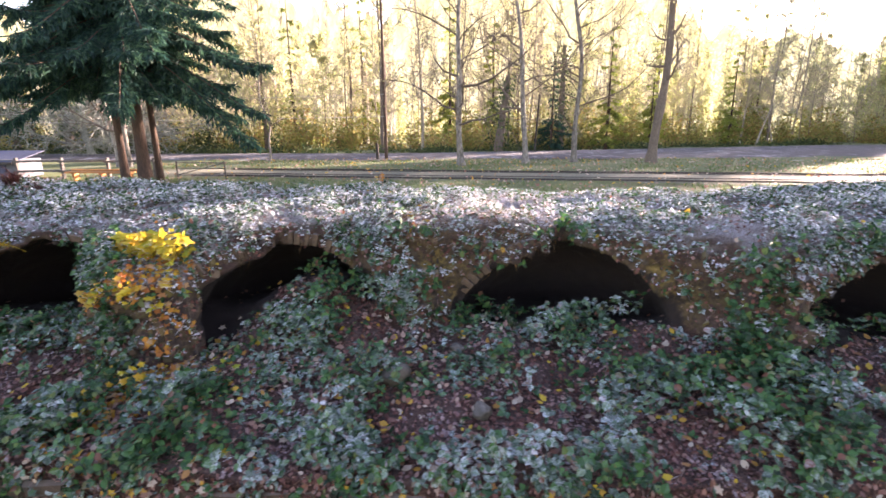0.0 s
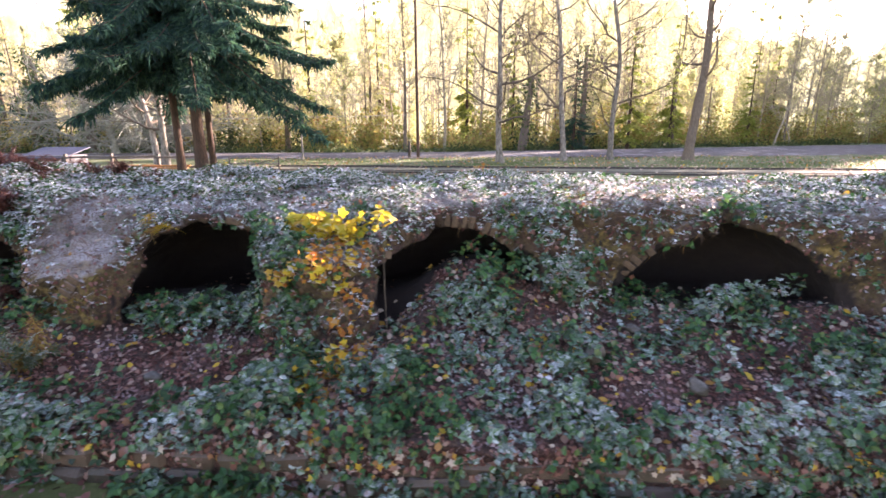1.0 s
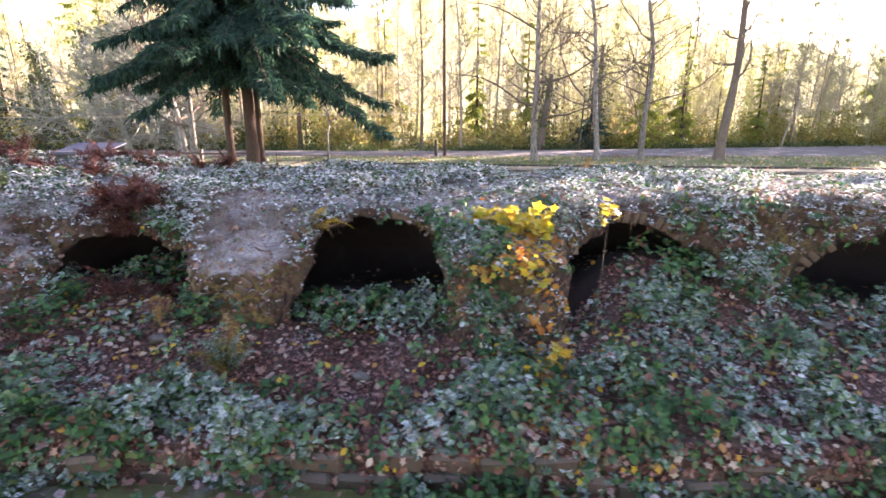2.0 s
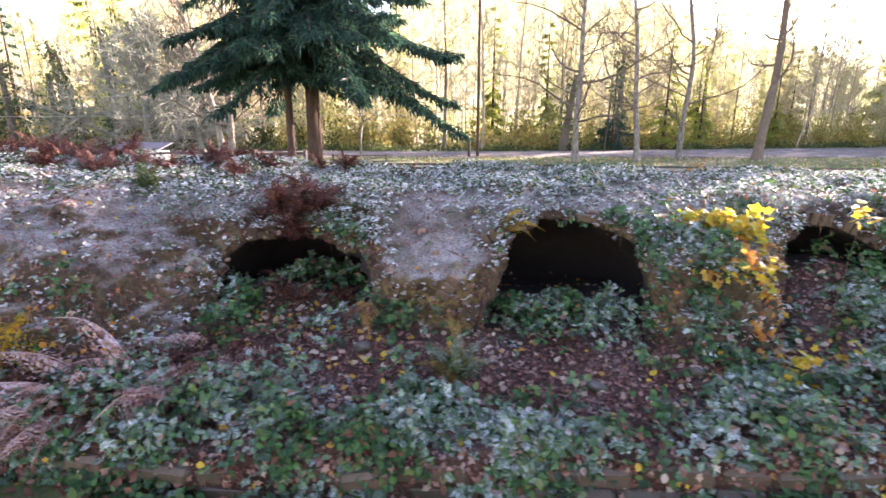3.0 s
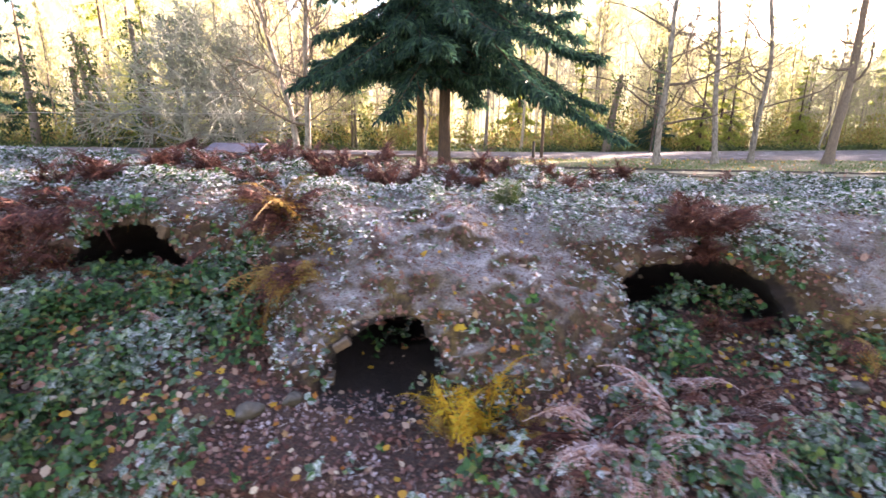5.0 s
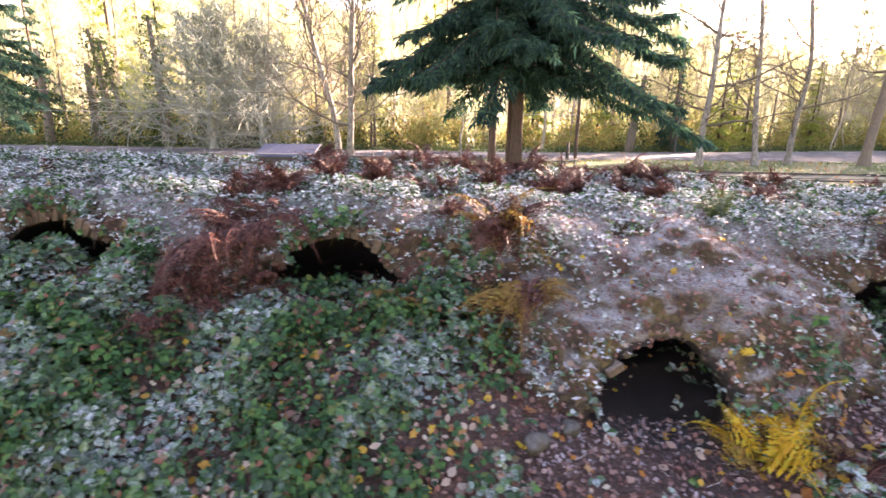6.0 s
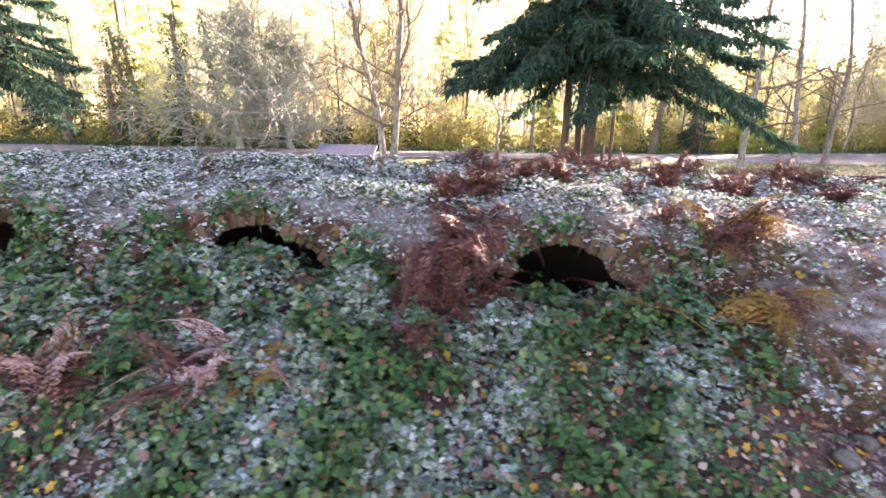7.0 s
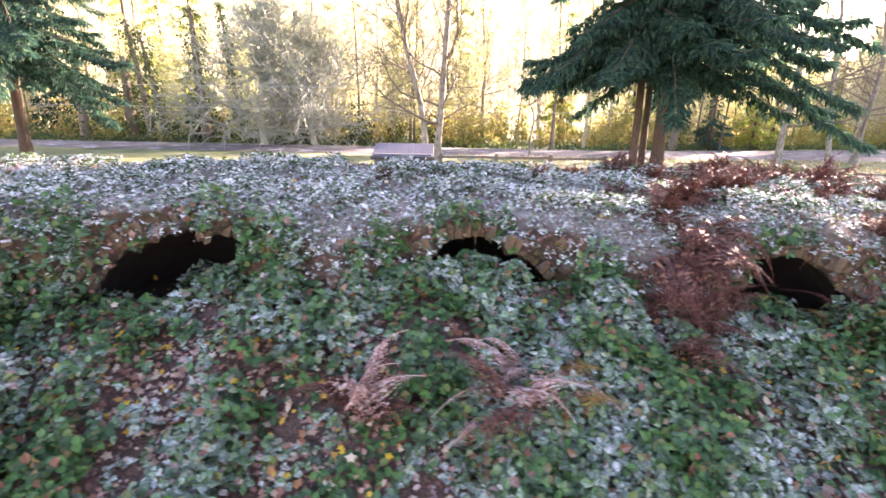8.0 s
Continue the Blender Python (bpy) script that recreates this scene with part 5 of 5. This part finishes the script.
KINDS = [tree_meshes(300 + k, h, r, (l, 0), f, n, rc, 8, lv, fine=4, sides=5, thick=1.5, leaf_size=0.2) for k, (h, r, l, f, n, rc, lv) in enumerate([
    (17, 0.13, 0.02, 0.14, 20, 0.2, 700), (20, 0.16, -0.03, 0.2, 20, 0.19, 300), (14, 0.1, 0.06, 0.1, 20, 0.24, 1700), (22, 0.2, 0.0, 0.25, 18, 0.16, 1300), (10, 0.08, -0.08, 0.08, 20, 0.32, 2200), (18, 0.12, 0.1, 0.2, 16, 0.2, 150)])]
wr = random.Random(5)
placed = 0
while placed < 165:
    x, u = wr.uniform(-95, 115), wr.random() ** 1.3
    y = float(road_far(np.array(x))) + 2.5 + 28 * u
    if sun_gap(x, y):
        continue
    k = wr.randrange(6)
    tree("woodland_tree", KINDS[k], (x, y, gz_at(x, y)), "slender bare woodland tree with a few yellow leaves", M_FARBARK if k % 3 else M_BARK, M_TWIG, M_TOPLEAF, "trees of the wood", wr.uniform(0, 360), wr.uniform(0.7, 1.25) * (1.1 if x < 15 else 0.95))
    placed += 1

soup = Soup()
wn = np.random.default_rng(9)
for k in range(820):
    x = wn.uniform(-150, 170)
    y = float(road_far(np.array(x))) + wn.uniform(14, 60)
    if sun_gap(x, y, 2.8):
        continue
    h = wn.uniform(10, 24)
    ln = wn.normal(0, 0.04, 2)
    q = np.linspace(0, 1, 5)
    line = np.stack([x + ln[0] * h * q + 0.15 * np.sin(q * 5 + k), y + ln[1] * h * q, gz_at(x, y) + h * q], 1)
    soup.tube(line, wn.uniform(0.05, 0.14) * (1 - 0.85 * q), 5)
    for _ in range(26):
        m = wn.uniform(0.25, 0.98)
        o = np.array([np.interp(m, q, line[:, c]) for c in range(3)])
        tl = branch_line(wn, o, (*wn.normal(0, 1, 2), 0.9), h * 0.13 * (1.2 - m) * wn.uniform(0.6, 1.5), 3, 0.1, 0.3)
        soup.tube(tl, np.linspace(0.06, 0.025, 4), 3)
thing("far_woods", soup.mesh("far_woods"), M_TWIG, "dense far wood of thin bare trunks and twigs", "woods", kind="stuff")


def scrub(name, mat, label, count, x0, x1, depth0, depth1, hmin, hmax, size, seed, clump=1.6, back=0.0):
    """Bushes along the far side of the road: leaves gathered in clumps with gaps."""
    r = np.random.default_rng(seed)
    o = []
    while len(o) < count:
        x = r.uniform(x0, x1)
        y = float(road_far(np.array(x))) + r.uniform(depth0, depth1)
        if sun_gap(x, y, 2.8) and hmax > 4:
            continue
        h = r.uniform(hmin, hmax)
        n = int(60 * clump * h)
        p = np.clip(r.normal(0, 1, (n, 3)), -2.1, 2.1) * np.array([0.45 * clump, 0.45 * clump, 0.33 * h])
        p[:, 2] = np.abs(p[:, 2]) + 0.0
        o.extend(np.array([x, y, gz_at(x, y)]) + p)
    o = np.array(o[:count])
    s = Soup()
    f = frames_for(r.normal(0, 1, (len(o), 3)) + np.array([0, -0.5, 0.5])) * (size * r.uniform(0.6, 1.5, len(o)))[:, None, None]
    s.many(LEAFLET, LEAFLET_F, f, o)
    return thing(name, s.mesh(name), mat, label, "undergrowth", kind="stuff")


scrub("roadside_brambles", M_WOODGREEN, "dark green brambles along the far road edge", 26000, -110, 110, 0.8, 3.0, 0.5, 1.5, 0.2, 41)
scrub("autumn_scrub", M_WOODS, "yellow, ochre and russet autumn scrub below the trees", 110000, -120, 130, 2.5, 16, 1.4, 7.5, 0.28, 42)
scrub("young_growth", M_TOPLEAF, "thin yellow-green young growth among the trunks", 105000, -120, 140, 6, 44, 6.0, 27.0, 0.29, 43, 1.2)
scrub("ivy_growth", M_WOODGREEN, "dark ivy and evergreen growth below the trees", 20000, -110, -14, 2, 9, 2.0, 6.0, 0.22, 44, 1.3)


def ivy_snag(x, y, height, radius, lean, seed):
    """A trunk wrapped in ivy."""
    r = np.random.default_rng(seed)
    root = thing("ivy_clad_trunk", None, None, "tall trunk wrapped in dark green ivy", "tree", "ivy-clad trunks")
    root.matrix_basis = pose(x, y, gz_at(x, y))
    s = Soup()
    q = np.linspace(0, 1, 8)
    line = np.stack([lean * height * q, 0.1 * np.sin(q * 4), height * q], 1)
    s.tube(line, radius * (0.5 - 0.3 * q), 8)
    part("trunk", s.mesh("trunk", True), M_BARK, root)
    n = int(420 * height / 6)
    t = r.random(n)
    az = r.random(n) * 6.283
    rad = radius * (1.25 - 0.45 * t) * (0.75 + 0.5 * r.random(n)) * (1 + 0.35 * np.sin(t * 17 + seed))
    o = np.stack([np.interp(t, q, line[:, 0]) + rad * np.cos(az), rad * np.sin(az), height * t + r.normal(0, 0.1, n)], 1)
    s = Soup()
    f = frames_for(np.stack([np.cos(az), np.sin(az), 0 * az + 0.4], 1), tilt=0.5) * (0.26 * r.uniform(0.7, 1.4, n))[:, None, None]
    s.many(LEAFLET, LEAFLET_F, f, o)
    part("ivy", s.mesh("ivy"), M_WOODGREEN, root, "dark green ivy leaves")


for k, (x, y, h, r, l) in enumerate([(-49, 44.5, 9, 0.9, 0.02), (-43.5, 46, 11, 0.8, -0.1), (-41.5, 45, 10, 0.6, -0.15), (-38, 45.5, 12, 1.0, -0.03), (-35, 47, 13, 0.5, -0.1), (-46, 47, 8, 1.2, 0.0), (-31.5, 46, 12, 0.5, -0.06), (8.5, 46.5, 7.5, 1.0, 0.12), (15.5, 52, 11, 0.9, 0.0)]):
    ivy_snag(x, y, h, r, l, 60 + k)
tree("lichen_grey_tree", tree_meshes(400, 11.5, 0.3, (0.05, 0), 0.06, 54, 0.58, 14, 3800, up=0.05, fine=6, thick=1.7, leaf_size=0.16), (-30.5, 39.5, gz_at(-30, 39)), "spreading bare tree silvery with lichen", M_LICHEN, M_LICHEN, M_LICHEN_TUFT)
tree("lichen_grey_tree", tree_meshes(401, 10.5, 0.26, (-0.05, 0), 0.06, 46, 0.58, 13, 2600, up=0.05, fine=6, thick=1.6, leaf_size=0.16), (-26.5, 41.0, gz_at(-27, 41)), "spreading bare tree silvery with lichen", M_LICHEN, M_LICHEN, M_LICHEN_TUFT)
FIR_D = fir_meshes(204, 14, 0.2, 0.8, 2.9, levels=0.42, dense_to=5.0, sprays_each=5, gap=0.13)
for k, (x, y, sc) in enumerate([(-29.5, 47.5, 0.95), (-39.5, 48, 0.75), (14.2, 49.5, 0.7), (-58, 55, 1.3), (-66, 50, 1.1)]):
    fir(FIR_D, (x, y, gz_at(x, y)), "dark conifer standing among the bare woodland trees", 57 * k, sc, "conifers of the wood")
SUNFIR = "slim conifer with low backlight painted into its yellow-green needles"
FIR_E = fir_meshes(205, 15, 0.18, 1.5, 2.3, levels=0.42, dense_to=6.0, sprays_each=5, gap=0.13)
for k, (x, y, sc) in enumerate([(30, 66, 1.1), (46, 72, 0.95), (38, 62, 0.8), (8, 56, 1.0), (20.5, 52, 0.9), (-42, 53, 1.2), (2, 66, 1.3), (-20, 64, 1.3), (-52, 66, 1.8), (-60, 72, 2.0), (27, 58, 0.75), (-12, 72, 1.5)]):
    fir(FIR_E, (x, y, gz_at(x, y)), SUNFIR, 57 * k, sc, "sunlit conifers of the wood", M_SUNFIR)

# sunlit haze painted into the far slope as pale colour and a glow
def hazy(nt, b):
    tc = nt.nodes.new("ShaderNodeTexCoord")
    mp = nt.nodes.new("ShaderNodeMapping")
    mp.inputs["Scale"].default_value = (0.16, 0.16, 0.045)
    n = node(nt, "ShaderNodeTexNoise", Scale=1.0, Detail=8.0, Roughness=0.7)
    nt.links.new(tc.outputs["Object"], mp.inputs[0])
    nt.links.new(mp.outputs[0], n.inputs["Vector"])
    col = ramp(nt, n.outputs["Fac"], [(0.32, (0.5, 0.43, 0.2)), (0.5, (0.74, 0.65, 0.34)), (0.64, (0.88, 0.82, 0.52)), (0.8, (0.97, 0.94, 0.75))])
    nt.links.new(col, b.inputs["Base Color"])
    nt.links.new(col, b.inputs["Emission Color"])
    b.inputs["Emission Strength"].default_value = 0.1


M_HAZE = material("painted_haze_far_woods", hazy, 1.0)
bx = np.linspace(-420, 420, 421)
rows = []
crestline = 70 + 16 * vnoise(bx, 0, 0, 0.018, 71) + 10 * vnoise(bx, 0, 0, 0.07, 72) + 8 * vnoise(bx, 0, 0, 0.3, 73) + 5 * np.random.default_rng(4).random(421)
crestline = crestline * (1 - 0.4 * ease((bx - 10) / 120))
for q in np.linspace(0, 1, 9):
    rows.append(np.stack([bx, 230 + 30 * q + 6 * vnoise(bx, q * 40, 0, 0.1, 74) - 0.0006 * bx ** 2, -2 + (crestline + 2) * q], 1))
bi, bj = np.meshgrid(np.arange(8), np.arange(420), indexing='ij')
ba = (bi * 421 + bj).ravel()
thing("backdrop", mesh("backdrop", np.concatenate(rows), np.stack([ba, ba + 1, ba + 422, ba + 421], 1), True), M_HAZE, "far wooded slope with sunlit haze painted as pale glowing yellow", "distance", kind="structure")

# conifers added mostly out of view, to block the sun off the bank
hr = random.Random(12)
for k, u in enumerate(np.arange(-21, 24, 2.4)):
    if abs(u - 8.9) < 3.6:
        continue
    for row in range(3):
        y = (max(52.0, (17.5 - u) / 0.195) if u > -9 else 120.0) + 16 * row + hr.uniform(0, 4)
        x = u + (y - 5) * math.tan(SUN_AZ) + hr.uniform(-0.8, 0.8)
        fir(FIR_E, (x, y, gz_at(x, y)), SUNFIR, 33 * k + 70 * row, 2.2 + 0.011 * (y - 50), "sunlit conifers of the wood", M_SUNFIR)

# ---- poles, wires, fences, shed ----
def pole(name, x, y, height, radius, mat, label, lean=0.0):
    s = Soup()
    q = np.linspace(0, 1, 6)
    s.tube(np.stack([x + lean * height * q, y + 0 * q, gz_at(x, y) + height * q], 1), radius * (1 - 0.25 * q), 10)
    top = np.array([x + lean * height, y, gz_at(x, y) + height])
    s.add([top + np.array([math.cos(a) * radius * 0.75, math.sin(a) * radius * 0.75, 0.0]) for a in np.arange(10) * 0.6283], [tuple(range(10))])
    return thing(name, s.mesh(name, True), mat, label, "pole")


pole("utility_pole", -0.3, 33.4, 11.5, 0.13, M_FIRBARK, "tall slim brown utility pole beside the road")
pole("marker_post", -0.95, 33.2, 1.35, 0.13, M_DARKWOOD, "short dark wooden post beside the pole")
pole("dead_pole", 12.0, 44.0, 5.5, 0.09, M_DARKWOOD, "thin dark leaning pole across the road", 0.05)


def wire(z0, z1, y):
    s = Soup()
    q = np.linspace(0, 1, 40)
    s.tube(np.stack([-90 + 89.7 * q, y + 0 * q, z0 + (z1 - z0) * q - 4 * 0.3 * q * (1 - q)], 1), 0.012, 4)
    return thing("overhead_wire", s.mesh("overhead_wire"), M_WIRE, "thin pale overhead wire along the road", "wire", "overhead wires")


wire(5.2, 5.2, 33.3)
wire(3.9, 3.6, 33.3)


def beam(soup, a, b, w, h, r):
    """A squared, slightly uneven timber from a to b."""
    a, b = np.array(a, float), np.array(b, float)
    d = unit(b - a)
    side = unit(np.cross(d, [0, 0, 1.0])) if abs(d[2]) < 0.9 else np.array([1.0, 0, 0])
    up = np.cross(side, d)
    rows = []
    for q in np.linspace(0, 1, 4):
        o = a + (b - a) * q + side * r.uniform(-0.01, 0.01) + up * r.uniform(-0.012, 0.012)
        rows.append([o + side * sx_ * w / 2 * r.uniform(0.9, 1.05) + up * sz_ * h / 2 * r.uniform(0.9, 1.05) for sx_, sz_ in ((-1, -1), (1, -1), (1, 1), (-1, 1))])
    v = np.array(rows).reshape(-1, 3)
    f = [(i * 4 + j, i * 4 + (j + 1) % 4, i * 4 + 4 + (j + 1) % 4, i * 4 + 4 + j) for i in range(3) for j in range(4)] + [(3, 2, 1, 0), (12, 13, 14, 15)]
    soup.add(v, f)


def timber(name, a, b, w, h, seed, mat, parent):
    s = Soup()
    beam(s, a, b, w, h, random.Random(seed))
    return part(name, s.mesh(name), mat, parent)


fence = thing("rail_fence", None, None, "weathered split-rail fence with frost along its rails", "fence")
fy = lambda x: 18.3 + 0.02 * (x + 9)
xs = np.arange(-15.7, -8.0, 2.4)
for k, x in enumerate(xs):
    g = gz_at(x, fy(x))
    timber("post", (x, fy(x), g - 0.1), (x + 0.03, fy(x), g + 1.08), 0.13, 0.13, k, M_WOOD, fence)
    if k + 1 < len(xs):
        for hgt in (0.42, 0.9):
            timber("rail", (x - 0.1, fy(x) - 0.09, g + hgt), (xs[k + 1] + 0.1, fy(xs[k + 1]) - 0.09, g + hgt + 0.03), 0.07, 0.11, 50 + k, M_WOOD, fence)
gate = thing("metal_gate", None, None, "thin grey pipe gate closing the fence", "gate")
def pipe(name, a, b, r, parent):
    s = Soup()
    s.tube(np.array([a, (np.array(a) + np.array(b)) / 2, b]), r, 8)
    return part(name, s.mesh(name, True), M_WOOD, parent)
gg = gz_at(-6, 17.6)
pipe("gate_post", (-4.5, 17.6, gg - 0.1), (-4.5, 17.6, gg + 0.95), 0.035, gate)
pipe("gate_post", (-7.0, 17.8, gg - 0.1), (-7.0, 17.8, gg + 0.95), 0.035, gate)
for hgt in (0.3, 0.62, 0.88):
    pipe("gate_bar", (-7.0, 17.8, gg + hgt), (-4.5, 17.6, gg + hgt), 0.022, gate)
pipe("gate_brace", (-7.0, 17.8, gg + 0.3), (-4.5, 17.6, gg + 0.88), 0.018, gate)

rack = thing("orange_bench", None, None, "low bench of new orange boards before the fence", "bench")
for k in range(3):
    timber("board", (-12.3, 17.3 + 0.2 * k, gg + 0.45 + 0.1 * (k == 2)), (-8.9, 17.3 + 0.2 * k, gg + 0.45 + 0.1 * (k == 2)), 0.16, 0.07, 80 + k, M_ORANGE, rack)
for k, x in enumerate((-12.0, -10.6, -9.2)):
    timber("leg", (x, 17.5, gg - 0.05), (x, 17.5, gg + 0.42), 0.12, 0.3, 90 + k, M_ORANGE, rack)

# timber edges of the footpath
for k, (line, off) in enumerate(((path_near, 0.0), (path_near, 0.9), (path_far, -1.0), (path_far, 0.0))):
    edge = thing("path_edging", None, None, "long dark timber laid along the footpath's edge", "timber", "path edging")
    xe = np.arange(-7, 30, 3.6)
    for j in range(len(xe) - 1):
        p0, p1 = xe[j], xe[j + 1] - 0.04
        timber("sleeper", (p0, line(p0) + off, gz_at(p0, 20) + 0.2), (p1, line(p1) + off, gz_at(p1, 20) + 0.2), 0.1, 0.075, 100 + 20 * k + j, M_DARKWOOD, edge)

# low shed with a blue-grey roof, half hidden behind the bank
shed = thing("low_shed", None, None, "low grey shed with a frosted blue-grey roof", "shed")
s0 = gz_at(-17, 19)
bm = bmesh.new()
bmesh.ops.create_cube(bm, size=1.0)
bmesh.ops.scale(bm, vec=(2.5, 1.5, 1.0), verts=bm.verts)
bmesh.ops.translate(bm, vec=(-17.35, 19.2, s0 + 0.48), verts=bm.verts)
bmesh.ops.bevel(bm, geom=bm.edges[:], offset=0.015, segments=1, affect='EDGES')
part("wall", bm_mesh("wall", bm), M_WALLGREY, shed)
for k in range(9):
    x = -18.75 + k * 0.3
    me = block_mesh("roof_panel", 0.295, 2.0, 0.045, 0.008, k)
    ob = part("roof_panel", me, M_ROOF, shed)
    ob.matrix_basis = pose(x + 0.2, 19.2, s0 + 1.09, 15, 0, 0)
part("fascia", block_mesh("fascia", 2.75, 0.04, 0.14, 0.006), M_DARKWOOD, shed).matrix_basis = pose(-17.35, 18.2, s0 + 0.8)
part("door", block_mesh("door", 0.6, 0.04, 0.72, 0.008), M_ROOF, shed).matrix_basis = pose(-16.9, 18.43, s0 + 0.38)

# ---- stones, wall and arch bricks ----
def boulder(x, y, z, size, seed, label, mat=M_STONE):
    bm = bmesh.new()
    bmesh.ops.create_icosphere(bm, subdivisions=3, radius=1.0)
    off = Vector((seed * 3.1, seed * 1.7, 0))
    for v in bm.verts:
        v.co *= 1 + 0.35 * noise.noise(v.co * 1.1 + off) + 0.1 * noise.noise(v.co * 3.5 + off)
        v.co.x, v.co.y, v.co.z = v.co.x * size[0], v.co.y * size[1], v.co.z * size[2]
    ob = thing("boulder", bm_mesh("boulder", bm, True), mat, label, "stone", "fallen stones")
    ob.matrix_basis = pose(x, y, z, 0, 0, seed * 47)
    return ob


sr = random.Random(3)
boulder(6.55, 1.95, floor_at(6.55, 1.95) + 0.08, (0.22, 0.17, 0.14), 1, "rounded brown boulder among frosted leaves")
for k, (x, y, r) in enumerate([(7.7, 1.45, 0.11), (0.9, 1.3, 0.1), (-2.0, 1.75, 0.09), (-9.0, 1.1, 0.12), (2.2, 1.6, 0.08), (7.3, 2.8, 0.09), (-14.0, 3.0, 0.12), (-8.6, 1.35, 0.1)]):
    boulder(x, y, floor_at(x, y) + r * 0.4, (r * 1.3, r, r * 0.75), 2 + k, "fallen mossy stone on the slope")

BRICKS = [block_mesh("brick", 0.105, 0.21, 0.2, 0.012, k, 0.008) for k in range(4)]
for me in BRICKS:
    me.materials.append(M_BRICK)


def arch(index, a0, a1, gap=()):
    """Radial bricks round the broken front of an oven."""
    ox, oy, oz, rx, ry, rz = OVENS[index]
    yf = float(table(ox, FACE_X, FACE_Y))
    sq = math.sqrt(max(0.2, 1 - ((yf + 0.12 - oy) / ry) ** 2))
    n = int((a1 - a0) * 0.0175 * (rx + rz) / 2 * sq / 0.115)
    for k in range(n):
        a = radians(a0 + (a1 - a0) * (k + 0.5) / n)
        if any(g0 < k / n < g1 for g0, g1 in gap):
            continue
        x, z = ox + (rx * sq + 0.09) * math.cos(a), oz + (rz * sq + 0.09) * math.sin(a)
        y = first_solid(x, z + 0.02)
        if y is None:
            continue
        ob = part("brick", BRICKS[k % 4], None, mound)
        ob.matrix_basis = pose(x, y + 0.07 + sr.uniform(-0.02, 0.02), z, 0, -math.degrees(a) + 90 + sr.uniform(-4, 4), sr.uniform(-3, 3))


arch(2, 55, 125)
arch(3, 115, 165, ((0.3, 0.36),))
ly = first_solid(1.25, 0.9) or 3.3
part("lintel", block_mesh("lintel", 0.62, 0.25, 0.13, 0.02, 5, 0.012), M_BRICK, mound, "pale brown stone slab over the arch").matrix_basis = pose(1.25, ly + 0.08, 0.86, 0, 6, 0)
arch(1, 110, 150)
arch(6, 20, 120)
arch(7, 30, 150)
arch(8, 25, 160, ((0.5, 0.55),))
arch(4, 120, 165)
for k, (x, z) in enumerate([(-8.2, -0.4), (-8.15, -0.25), (-8.3, -0.55), (-6.75, -0.3), (-8.1, -0.1)]):
    y = first_solid(x, z, 0.6, 3.0)
    if y:
        part("brick", BRICKS[k % 4], None, mound).matrix_basis = pose(x, y + 0.04, z, sr.uniform(-20, 20), 80 + sr.uniform(-25, 25), sr.uniform(-15, 15))

# the low retaining wall of brown stone blocks along the foot of the slope
footwall = thing("retaining_wall", None, None, "low wall of worn brown stone blocks, mossy and frosted", "wall", kind="structure")
BLOCKS = [block_mesh("stone_block", l, 0.3, 0.235, 0.05, 10 + k, 0.035) for k, l in enumerate((0.62, 0.78, 0.5, 0.9))]
LENS = (0.62, 0.78, 0.5, 0.9)
for me in BLOCKS:
    me.materials.append(M_BLOCK)
for row in range(2):
    x = -24.0 + 0.3 * row
    while x < 15:
        k = sr.randrange(4)
        xm = x + LENS[k] / 2
        if not (row == 1 and sr.random() < 0.2):
            ob = part("stone_block", BLOCKS[k], None, footwall)
            slope = math.degrees(math.atan2(float(wall_line(xm + 0.4) - wall_line(xm - 0.4)), 0.8))
            ob.matrix_basis = pose(xm, float(wall_line(xm)) + 0.11 + sr.uniform(-0.03, 0.05), -1.36 + 0.225 * row + sr.uniform(-0.03, 0.02), sr.uniform(-6, 6), sr.uniform(-3, 3), slope + sr.uniform(-6, 6))
        x += LENS[k] + 0.015
